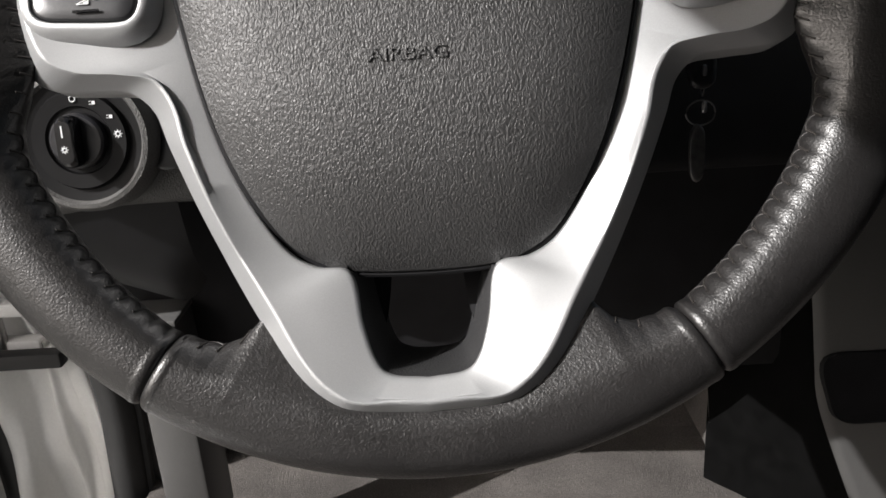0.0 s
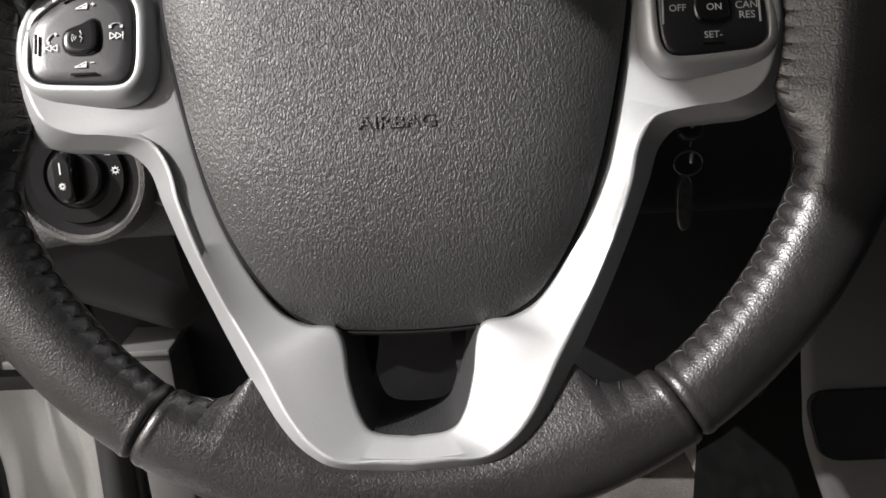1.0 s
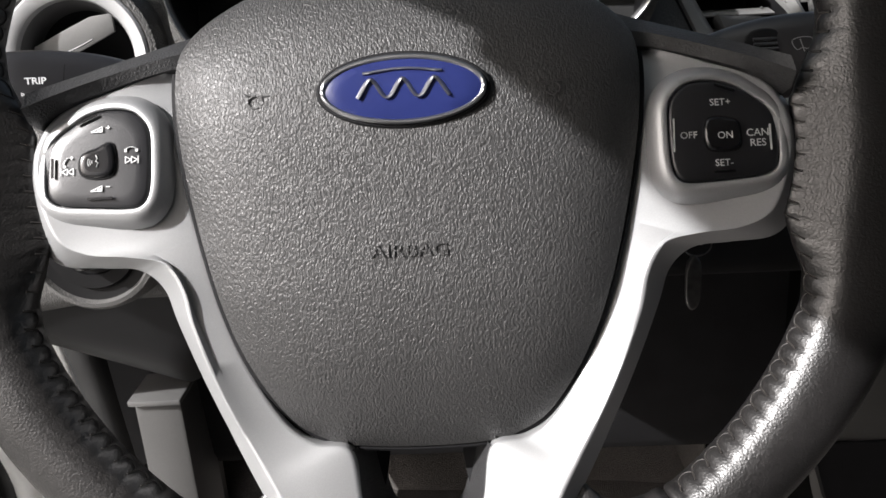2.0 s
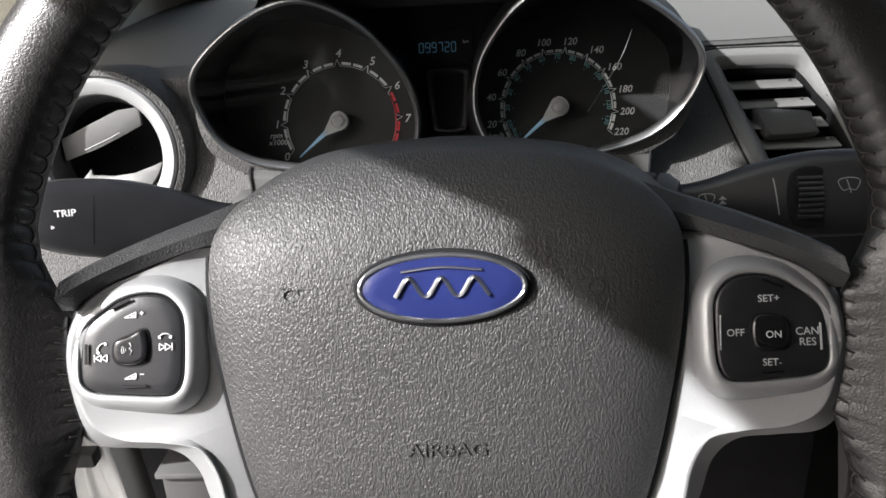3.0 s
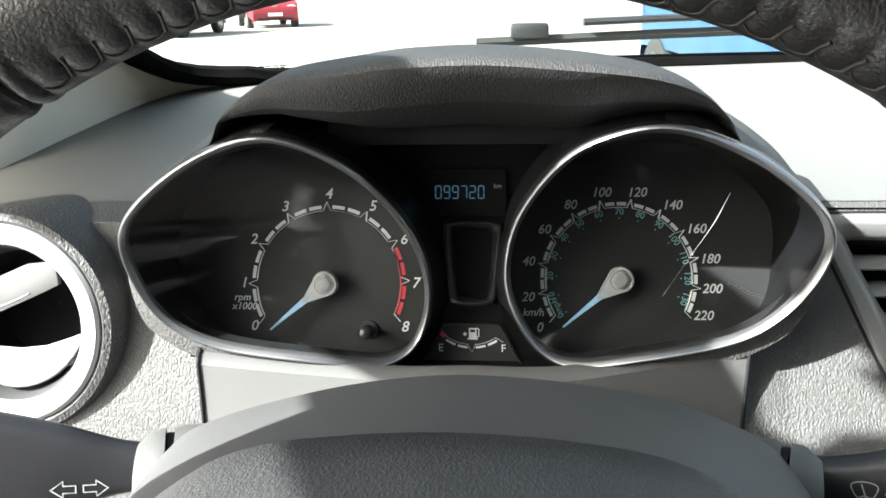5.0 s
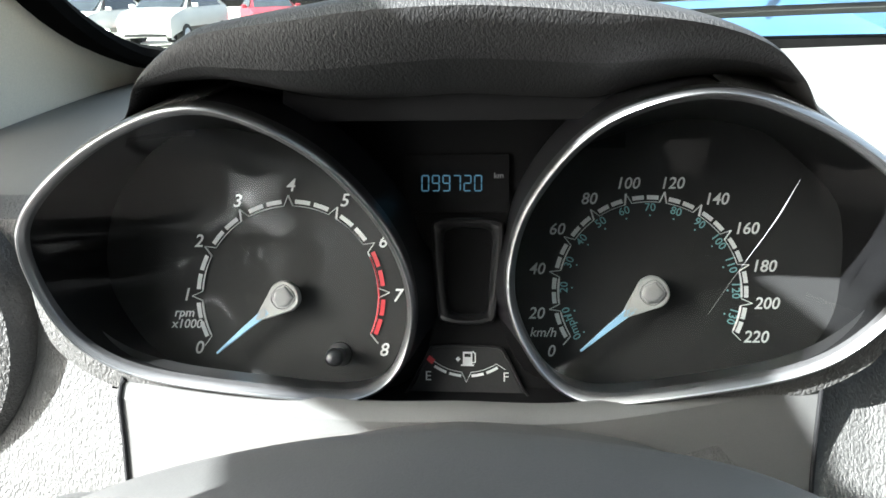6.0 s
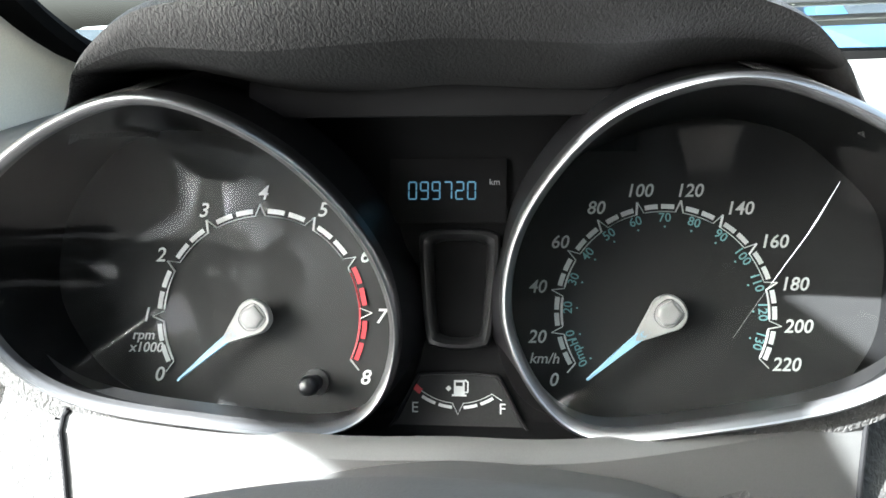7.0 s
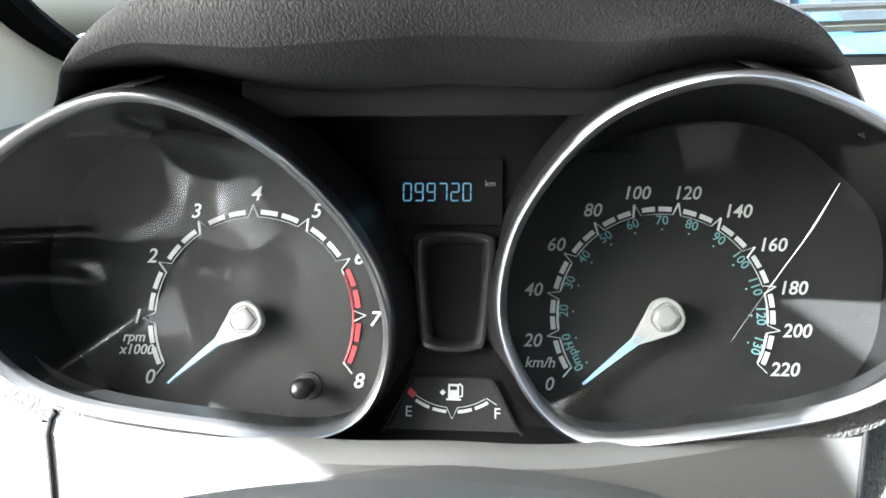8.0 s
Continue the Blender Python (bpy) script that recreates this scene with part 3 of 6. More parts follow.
def pod(sign):
    """A switch pod sunk into the spoke's trim, with a soft raised edge in silver."""
    o = curve([(sign * x, y) for x, y in POD], 72, True)
    m = WHEEL @ Matrix.Translation((0, 0, -0.0305)) @ Matrix.Translation((0, -0.004, 0)) @ Matrix.Rotation(radians(-7), 4, "X") @ Matrix.Translation((0, 0.004, 0))
    body = part("switch_pod", pad(o, 0.0024, m, 0.10, 0.0004), SMOOTH, wheel, "black switch pod with white markings")
    bank = [(0.0006, -0.0010), (0.0005, 0.0016), (0.0010, 0.0022), (0.0020, 0.0024), (0.0034, 0.0018), (0.0050, 0.0002), (0.0066, -0.0022), (0.0078, -0.0050)]
    part("pod_bezel", grid([at(m, [(x, y, z) for x, y in grown(o, d)]) for d, z in bank], False, True), SILVER, wheel, "raised silver edge round the switches")
    top = 0.0032
    c = sign * 0.1231
    flat = on(m, 0, 0, top)
    key = [(c - sign * 0.0062, -0.0100), (c + sign * 0.0048, -0.0108), (c + sign * 0.0062, -0.0050), (c + sign * 0.0045, 0.0004), (c - sign * 0.0058, 0.0010)] if sign > 0 else [(c + 0.0060, -0.0092), (c - 0.0054, -0.0098), (c - 0.0066, -0.0022), (c + 0.0000, 0.0010), (c + 0.0058, 0.0026)]
    k = curve(key, 44, True)
    part("button_gap", plate(grown(k, 0.0006), 0.0008, on(m, 0, 0, top + 0.0002)), MATTE, body)
    part("centre_button", pad(k, 0.0016, on(m, 0, 0, top - 0.0002), 0.25), GLOSSY, body)
    if sign > 0:
        for word, x, y, s in (("SET+", 0.1226, 0.0066, 0.0038), ("SET-", 0.1226, -0.0173, 0.0038), ("OFF", 0.1097, -0.0060, 0.0038), ("CAN", 0.1361, -0.0061, 0.0041), ("RES", 0.1360, -0.0101, 0.0041)):
            part("marking", letters(word, s, on(m, x, y, top), 0, 0.00004), POD_INK, body, "white print")
        part("marking", letters("ON", 0.0038, on(m, 0.1232, -0.0069, top + 0.0017), 0, 0.00004), POD_INK, body, "white print")
        for ridge, ink in (((0.1408, -0.0068, 0.0100, 0.0006, 90), GREY_INK), ((0.1040, -0.0045, 0.0130, 0.0005, 88), GREY_INK), ((0.1245, 0.0134, 0.0080, 0.0008, -22), GLOSSY), ((0.1225, -0.0196, 0.0080, 0.0008, 0), GLOSSY)):
            part("button_ridge", bars([ridge], flat, 0.0006), ink, body)
    else:
        for y, plus in ((0.0088, True), (-0.0151, False)):
            x = -0.1235
            tri = [(x, y - 0.0009, 0.0046, 0.0004, 0), (x + 0.0022, y + 0.0001, 0.0022, 0.0004, 90), (x, y + 0.0002, 0.0050, 0.0004, 24), (x + 0.0012, y - 0.0004, 0.0018, 0.0010, 12)]
            tri += [(x + 0.0046, y + 0.0008, 0.0016, 0.0004, 0)] + ([(x + 0.0046, y + 0.0008, 0.0016, 0.0004, 90)] if plus else [])
            part("marking", bars(tri, flat, 0.00008), POD_INK, body, "white volume symbol")
        for x, way, y, tilt in ((-0.1352, -1, -0.0077, 50), (-0.1096, 1, -0.0039, 0)):
            skip = []
            for b in (x - 0.0012, x + 0.0012):
                skip += [(b, y + 0.0007, 0.0026, 0.0004, -30 * way), (b, y - 0.0007, 0.0026, 0.0004, 30 * way), (b - 0.0011 * way, y, 0.0027, 0.0004, 90)]
            skip += [(x + 0.0028 * way, y, 0.0030, 0.0004, 90)]
            phone = on(m, x, y + 0.0040, top, tilt)
            receiver = join(tube(at(phone, [(q[0], q[1], 0) for q in curve([(-0.0022, 0.0), (-0.0014, 0.0009), (0.0, 0.0012), (0.0014, 0.0009), (0.0022, 0.0)], 10)]), 0.00040, 5, flat=0.4), bars([(-0.0022, -0.0002, 0.0011, 0.0012, 0), (0.0022, -0.0002, 0.0011, 0.0012, 0)], phone, 0.0001))
            part("marking", join(bars(skip, flat, 0.00008), receiver), POD_INK, body, "white phone and skip symbol")
        talk = on(m, -0.1235, -0.0045, top + 0.0017)
        waves = [tube(at(talk, [(r * math.cos(a) - 0.0002, r * math.sin(a), 0) for a in np.linspace(2.6, 3.8, 8)]), 0.00018, 4) for r in (0.0010, 0.0018, 0.0026)]
        mouth = tube(at(talk, [(0.0004, 0.0026, 0), (0.0012, 0.0012, 0), (0.0004, 0.0003, 0), (0.0014, -0.0004, 0), (0.0008, -0.0022, 0)]), 0.00026, 4)
        part("marking", join(*waves, mouth), POD_INK, body, "white voice symbol")
        for ridge in ((-0.1412, -0.0060, 0.0080, 0.0009, 90), (-0.1275, 0.0132, 0.0090, 0.0009, 24), (-0.1220, -0.0190, 0.0100, 0.0009, 0)):
            part("button_ridge", bars([ridge], flat, 0.0007), GLOSSY, body)
    return body


pod(1)
pod(-1)


# ---- instrument binnacle ----
MID = -0.0066      # the binnacle's centre line lies a little to the side of the wheel's
# outlines of the two dial rings: across, up, and depth, which grows towards the middle
LEFT_EYE = [(-0.1752, 0.9475, 0.5680), (-0.1684, 0.9621, 0.5667), (-0.1498, 0.9787, 0.5634), (-0.1248, 0.9938, 0.5604), (-0.0942, 1.0016, 0.5600), (-0.0637, 0.9879, 0.5666), (-0.0456, 0.9670, 0.5800), (-0.0319, 0.9422, 0.5894),
            (-0.0260, 0.9162, 0.5935), (-0.0288, 0.8969, 0.5915), (-0.0354, 0.8838, 0.5870), (-0.0506, 0.8797, 0.5777), (-0.0815, 0.8867, 0.5680), (-0.1290, 0.8929, 0.5680), (-0.1520, 0.9022, 0.5680), (-0.1660, 0.9185, 0.5680)]
RIGHT_EYE = [(0.1600, 0.9500, 0.5680), (0.1540, 0.9635, 0.5664), (0.1377, 0.9784, 0.5635), (0.1147, 0.9933, 0.5605), (0.0818, 1.0047, 0.5600), (0.0527, 0.9981, 0.5645), (0.0373, 0.9862, 0.5749), (0.0239, 0.9680, 0.5845),
             (0.0145, 0.9487, 0.5903), (0.0107, 0.9208, 0.5927), (0.0179, 0.8999, 0.5881), (0.0293, 0.8864, 0.5814), (0.0434, 0.8824, 0.5743), (0.0780, 0.8903, 0.5680), (0.1180, 0.8993, 0.5680), (0.1380, 0.9110, 0.5680), (0.1530, 0.9300, 0.5680)]
# outlines of the dial faces, in the gauge's own plane
LEFT_FACE = [(-0.163, 0.046), (-0.145, 0.067), (-0.122, 0.074), (-0.088, 0.068), (-0.056, 0.053), (-0.034, 0.032), (-0.0225, 0.006), (-0.0225, -0.020), (-0.034, -0.038), (-0.0635, -0.0430), (-0.094, -0.0405), (-0.126, -0.0350), (-0.147, -0.025), (-0.161, -0.009), (-0.169, 0.008), (-0.169, 0.028)]
RIGHT_FACE = [(0.146, 0.044), (0.1355, 0.0556), (0.117, 0.0705), (0.0893, 0.0764), (0.062, 0.0715), (0.036, 0.060), (0.018, 0.040), (0.0085, 0.015), (0.0085, -0.012), (0.022, -0.034), (0.0567, -0.0420), (0.096, -0.0400), (0.126, -0.0310), (0.145, -0.010), (0.150, 0.014), (0.150, 0.033)]
binnacle = thing("instrument_cluster", (MID, 0.62, 0.86), "black instrument cluster with two chrome-ringed dials and blue needles", "instrument cluster")


def eye(points, grow, back):
    """The eye-shaped outline of a dial's ring, drawn in by grow metres and set back by some metres."""
    o3 = curve(points, 160, True)
    for _ in range(18):
        o3 = (np.roll(o3, 1, 0) + 2 * o3 + np.roll(o3, -1, 0)) / 4
    o = o3[:, :2]
    d = np.roll(o, -1, 0) - np.roll(o, 1, 0)
    d /= np.linalg.norm(d, axis=1)[:, None]
    c = o.mean(0)
    nrm = np.array((d[:, 1], -d[:, 0])).T
    nrm *= np.sign(((c - o) * nrm).sum(1))[:, None]
    for _ in range(6):
        nrm = (np.roll(nrm, 1, 0) + nrm + np.roll(nrm, -1, 0)) / 3
    q = o + nrm * (grow - 0.0006)
    return [Vector((x, y + back, z)) for (x, z), y in zip(q, o3[:, 2])]


def to_dial(ring, outline, hub):
    """For each place of the ring, the place in the same direction on the dial face's edge."""
    inv = GAUGE.inverted()
    o = curve(outline, 400, True)
    ang = np.arctan2(o[:, 1] - hub[1], o[:, 0] - hub[0])
    rad = np.hypot(o[:, 1] - hub[1], o[:, 0] - hub[0])
    order = np.argsort(ang)
    out = []
    for p in ring:
        q = inv @ p
        a = math.atan2(q.y - hub[1], q.x - hub[0])
        r = float(np.interp(a, ang[order], rad[order], period=2 * math.pi))
        out.append(GAUGE @ Vector((hub[0] + r * math.cos(a), hub[1] + r * math.sin(a), 0.0)))
    return out


HUBS = {"rev": (-0.0849, -0.0008), "speed": (0.0711, 0.0025)}
for name, pts, hub, edge in (("rev", LEFT_EYE, HUBS["rev"], LEFT_FACE), ("speed", RIGHT_EYE, HUBS["speed"], RIGHT_FACE)):
    ring_rows = [eye(pts, g, d) for g, d in ((-0.0004, 0.020), (-0.0008, 0.004), (-0.0003, 0.0012), (0.0006, 0.0), (0.0012, -0.0003), (0.0017, 0.0002), (0.0032, 0.0016), (0.0035, 0.0026), (0.0036, 0.0050))]
    ring = part("dial_ring", grid(ring_rows[:6], False, True), CHROME, binnacle, "satin chrome ring round a dial")
    part("ring_bevel", grid(ring_rows[5:], False, True), BEVEL, ring, "gunmetal inner bevel")
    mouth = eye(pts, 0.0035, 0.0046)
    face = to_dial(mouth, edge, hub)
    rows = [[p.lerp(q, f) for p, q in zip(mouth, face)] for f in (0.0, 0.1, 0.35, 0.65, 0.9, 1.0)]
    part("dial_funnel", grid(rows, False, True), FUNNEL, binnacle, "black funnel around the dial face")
    dial = part("dial_face", plate([(1.002 * x, 1.002 * y) for x, y in curve(edge, 160, True)], 0.002, on(GAUGE, 0, 0, 0.0002)), DIAL, binnacle, "matt black dial face with white scale")
    core = Vector((hub[0] - 0.012 if hub[0] < 0 else hub[0] + 0.012, 0.588, 0.945))
    lens = [[Vector((core.x + (q.x - core.x) * s, core.y + 0.004 + (q.y - core.y - 0.004) * s * s, core.z + (q.z - core.z) * s)) for q in eye(pts, 0.0034, 0.0048)] for s in (1.0, 0.9, 0.8, 0.7, 0.6, 0.5, 0.4, 0.3, 0.2, 0.1, 0.003)]
    glass_ob = part("lens", grid(lens, False, True), LENS, binnacle, "clear curved lens")
    glass_ob.visible_shadow = False

    # scale
    top = 0.0010
    hx, hy = hub
    steps, per, start, span = (8, 29.7, 210.3, 1.0) if name == "rev" else (11, 21.88, 212.7, 0.962)
    arc = []
    for k in range(steps):
        s0, s1 = start - per * k, start - per * (k + 1)
        # thin inner line with pointed kinks at every number
        line = [(0.0398, s0 - per * 0.10), *[(0.0398, s0 - per * f) for f in np.linspace(0.16, 0.84, 6)], (0.0398, s0 - per * 0.90), (0.0446, s1)]
        line = [(r * span, d) for r, d in [(0.0446, s0)] + line]
        arc.append(tube(at(GAUGE, [(hx + r * math.cos(radians(d)), hy + r * math.sin(radians(d)), top) for r, d in line]), 0.00048, 4, flat=0.4))
        for f0, f1 in ((0.14, 0.46), (0.54, 0.86)):
            d0, d1 = s0 - per * f0, s0 - per * f1
            ring_bits = [[GAUGE @ Vector((hx + r * math.cos(radians(d)), hy + r * math.sin(radians(d)), top)) for d in np.linspace(d0, d1, 6)] for r in (0.0408 * span, 0.0427 * span)]
            seg_red = name == "rev" and k >= 6
            part("scale_segment", grid(ring_bits), RED_INK if seg_red else WHITE_INK, dial)
    part("scale_line", join(*arc), WHITE_INK, dial, "white scale line")
    if name == "rev":
        red_arc = tube(at(GAUGE, [(hx + 0.0398 * math.cos(radians(d)), hy + 0.0398 * math.sin(radians(d)), top + 0.0002) for d in np.linspace(26, -24, 20)]), 0.00042, 4, flat=0.4)
        part("scale_line", red_arc, RED_INK, dial, "red line")
        for k in range(9):
            d = radians(start - per * k - 1.2)
            r = (0.0474, 0.0474, 0.0486, 0.0490, 0.0494, 0.0490, 0.0480, 0.0478, 0.0478)[k]
            part("numeral", letters(str(k), 0.0080, on(GAUGE, hx + r * math.cos(d), hy + r * math.sin(d) - 0.0030, top), 0.22, 0.0001, thick=0.00008), WHITE_INK, dial)
        part("numeral", letters("rpm", 0.0056, on(GAUGE, hx - 0.0483, hy - 0.0097, top), 0.22, 0.0001, thick=0.00006), WHITE_INK, dial)
        part("numeral", letters("x1000", 0.0056, on(GAUGE, hx - 0.0471, hy - 0.0147, top), 0.22, 0.0001, thick=0.00006), WHITE_INK, dial)
    else:
        for k in range(12):
            d = radians((211.5, 190.9, 168.2, 145.4, 122.5, 101.2, 78.7, 55.3, 34.5, 13.9, -4.7, -22.4)[k])
            r = 0.0476 if 3 <= k <= 6 or k == 11 else 0.0486
            part("numeral", letters(str(20 * k), 0.0070, on(GAUGE, hx + r * math.cos(d), hy + r * math.sin(d) - 0.0028, top), 0.22, 0.0001, thick=0.00008, wide=0.97), WHITE_INK, dial)
        part("numeral", letters("km/h", 0.0056, on(GAUGE, hx - 0.0448, hy - 0.0197, top), 0.22, 0.0001, thick=0.00006), WHITE_INK, dial)
        for k in range(14):
            d = start - per * (10 * k * 1.609) / 20
            r = 0.0356
            part("numeral", letters(str(10 * k), 0.0048, on(GAUGE, hx + r * math.cos(radians(d)), hy + r * math.sin(radians(d)), top, d - 90) @ Matrix.Translation((0, -0.0012, 0)), 0.0, 0.0001, thick=0.00004), TEAL_INK, dial, "teal print")
            part("scale_dot", pad([(0.0004 * math.cos(a), 0.0004 * math.sin(a)) for a in np.linspace(0, 6.28, 8, endpoint=False)], 0.0002, on(GAUGE, hx + 0.0325 * math.cos(radians(d)), hy + 0.0325 * math.sin(radians(d)), top)), TEAL_INK, dial)
        d = start - per * (5 * 1.609) / 20
        part("numeral", letters("mph", 0.0048, on(GAUGE, hx + 0.0352 * math.cos(radians(d)), hy + 0.0352 * math.sin(radians(d)), top, d - 90) @ Matrix.Translation((0, -0.0012, 0)), 0.0, 0.0001, thick=0.00004), TEAL_INK, dial, "teal print")

    # pointer: a drop-shaped white hub and a thin blue blade
    pm = on(GAUGE, hx, hy, 0.0085, 220.0)
    drop = curve([(-0.0068, 0.0), (-0.0048, 0.0052), (0.0, 0.0070), (0.0056, 0.0050), (0.0130, 0.0020), (0.0165, 0.0), (0.0130, -0.0020), (0.0056, -0.0050), (0.0, -0.0070), (-0.0048, -0.0052)], 48, True)
    needle = part("needle_hub", pad(drop, 0.0030, pm, 0.12), NEEDLE, binnacle, "white drop-shaped needle hub")
    facets = [(-0.0036, 0.0030), (0.0012, 0.0042), (0.0044, 0.0020), (0.0044, -0.0020), (0.0012, -0.0042), (-0.0036, -0.0030)]
    part("needle_cap", pad(facets, 0.0016, on(pm, 0, 0, 0.0030), 0.5), CAP, needle, "faceted grey cap")
    groove = curve([(-0.0040, 0.0034), (0.0014, 0.0047), (0.0049, 0.0022), (0.0049, -0.0022), (0.0014, -0.0047), (-0.0040, -0.0034)], 40, True)
    part("cap_groove", tube(at(pm, [(x, y, 0.0030) for x, y in groove]), 0.00032, 5, True, flat=0.4), BEVEL, needle)
    part("needle_blade", pad([(0.0075, 0.0019), (0.0225, 0.0010), (0.0385, 0.0004), (0.0385, -0.0004), (0.0225, -0.0014), (0.0075, -0.0019)], 0.0016, on(pm, 0, 0, 0.0014), 0.2), NEEDLE_BLUE, needle, "pale blue pointer")
    part("needle_shaft", lathe([(0.004, -0.0085), (0.004, 0.0)], pm, 16), MATTE, needle)

# sun glint on the speedometer lens, put in as a thin pale tube
glint_path = curve([(0.1141, 0.5796, 0.9704), (0.1102, 0.5876, 0.9541), (0.1032, 0.5897, 0.9404), (0.0950, 0.5884, 0.9274), (0.0876, 0.5851, 0.9169)], 25)
part("lens_glint", tube([Vector(q) for q in glint_path], [0.00007 + 0.0003 * math.exp(-((k - 6) / 3.4) ** 2) for k in range(25)], 6, flat=0.6), GREY_INK, binnacle, "sun glint on the lens, modelled as a pale line")

# trip reset knob
km = GAUGE @ Matrix.Translation((-0.0622, -0.0262, 0.0))
part("reset_knob", lathe([(0.0001, 0.0165), (0.0022, 0.0162), (0.0036, 0.0148), (0.0040, 0.0118), (0.0032, 0.0100), (0.0030, 0.0020), (0.0052, 0.0018), (0.0056, -0.001)], km, 20), SMOOTH, binnacle, "black push stem")

# black fascia between and behind the dials
centre_rows = []
for z, y in ((1.0015, 0.6005), (0.9985, 0.5990), (0.9945, 0.5985), (0.9895, 0.6000), (0.9885, 0.606), (0.985, 0.640), (0.965, 0.6405), (0.945, 0.6340), (0.925, 0.6272), (0.900, 0.6188), (0.880, 0.6122), (0.872, 0.6090), (0.868, 0.600), (0.868, 0.580)):
    centre_rows.append([Vector((x, y, z)) for x in np.linspace(-0.075, 0.061, 40)])
part("fascia_lip", grid(centre_rows[:5]), MATTE, binnacle, "satin black lip under the hood")
part("centre_fascia", grid(centre_rows[4:]), FUNNEL, binnacle, "black centre section")
back = box((-0.15, 0.652, 0.86), (0.13, 0.66, 0.965))
part("housing", back, MATTE, binnacle)

# odometer display: seven-segment digits
dm = on(GAUGE, -0.0134, 0.0488, 0.0002)
display = part("display", plate([(-0.0205, -0.0125), (0.0250, -0.0125), (0.0250, 0.0125), (-0.0205, 0.0125)], 0.001, on(dm, 0, 0, 0.0016)), FUNNEL, binnacle, "dark display window with blue digits")
SEGMENTS = {"0": "abcdef", "9": "abcdfg", "7": "abc", "2": "abdeg"}
for k, digit in enumerate("099720"):
    x, w, h = -0.0114 + 0.0046 * k, 0.0026, 0.0033
    lay = {"a": (0, h, w, 0), "d": (0, -h, w, 0), "g": (0, 0, w, 0), "b": (w * 0.56, h / 2, h * 0.86, 90), "c": (w * 0.56, -h / 2, h * 0.86, 90), "e": (-w * 0.56, -h / 2, h * 0.86, 90), "f": (-w * 0.56, h / 2, h * 0.86, 90)}
    part("digit", bars([(x + lay[s][0], lay[s][1], lay[s][2], 0.00048, lay[s][3]) for s in SEGMENTS[digit]], on(dm, 0, 0, 0.0018)), LCD, display, "blue lit digit")
part("unit_mark", letters("km", 0.0034, on(dm, 0.0205, 0.0022, 0.0018), 0, 0.0001), GREY_INK, display)

# recessed message window and fuel gauge
win = curve([(-0.0115, 0.0255), (0.0, 0.0265), (0.0115, 0.0255), (0.0138, 0.0200), (0.0112, -0.0110), (0.0080, -0.0155), (0.0, -0.0165), (-0.0080, -0.0155), (-0.0112, -0.0110), (-0.0138, 0.0200)], 80, True)
wm = on(GAUGE, -0.0062, 0.0042, 0.0)
steps_in = ((1.13, 1.08, 0.0), (1.12, 1.07, 0.0046), (1.08, 1.04, 0.0060), (0.98, 0.98, 0.0064), (0.84, 0.92, 0.0052), (0.76, 0.88, 0.0026), (0.74, 0.87, -0.0060))
rows = [at(wm, [(x * sx, 0.0065 + (y - 0.005) * sy, z) for x, y in win]) for sx, sy, z in steps_in]
window = part("message_window", grid(rows, False, True), BEZEL, binnacle, "raised satin edge of a blank message window")
rows = [at(wm, [(x * sx, 0.0065 + (y - 0.005) * sy, z) for x, y in win]) for sx, sy, z in ((0.76, 0.89, -0.0050), (0.60, 0.75, -0.0055), (0.002, 0.002, -0.0055))]
part("recess", grid(rows, False, True), GLOSSY, window)
fm = on(GAUGE, -0.0065, -0.0328, 0.0008)
fuel_o = curve([(-0.0265, -0.0100), (-0.0235, -0.0060), (-0.0160, 0.0085), (-0.0130, 0.0105), (0.0, 0.0110), (0.0130, 0.0105), (0.0160, 0.0085), (0.0235, -0.0060), (0.0265, -0.0100), (0.0230, -0.0115), (0.0, -0.0118), (-0.0230, -0.0115)], 90, True)
rows = [at(fm, [(x * s, y * s, z) for x, y in fuel_o]) for s, z in ((1.05, -0.0008), (1.03, 0.0014), (0.99, 0.0016), (0.96, 0.0004), (0.003, 0.0004))]
fuel = part("fuel_gauge", grid(rows, False, True), DIAL, binnacle, "small black fuel gauge")
pieces = []
arc_r, cy = 0.0238, 0.0235
kink = [(-36, 0.0000)] + [(d, 0.0) for d in np.linspace(-34, -5, 8)] + [(0, 0.0042)] + [(d, 0.0) for d in np.linspace(5, 33, 8)] + [(37, 0.0042)]
pieces.append(tube(at(fm, [((arc_r + o) * math.sin(radians(d)), cy - (arc_r + o) * math.cos(radians(d)), 0.0008) for d, o in kink]), 0.00028, 4, flat=0.4))
part("scale_line", join(*pieces), WHITE_INK, fuel, "white scale line")
for d0, d1 in ((-33, -20), (-17, -5), (5, 17), (20, 32)):
    part("scale_segment", grid([[fm @ Vector(((arc_r + o) * math.sin(radians(d)), cy - (arc_r + o) * math.cos(radians(d)), 0.0008)) for d in np.linspace(d0, d1, 5)] for o in (0.0010, 0.0022)]), WHITE_INK, fuel)
part("scale_segment", grid([[fm @ Vector(((arc_r + o) * math.sin(radians(d)), cy - (arc_r + o) * math.cos(radians(d)), 0.0008)) for d in np.linspace(-44, -36, 5)] for o in (-0.0008, 0.0016)]), RED_INK, fuel, "red reserve mark")
part("numeral", letters("E", 0.0058, on(fm, -0.0166, -0.0040, 0.0008), 0, 0.0001), WHITE_INK, fuel)
part("numeral", letters("F", 0.0058, on(fm, 0.0170, -0.0040, 0.0008), 0, 0.0001), WHITE_INK, fuel)
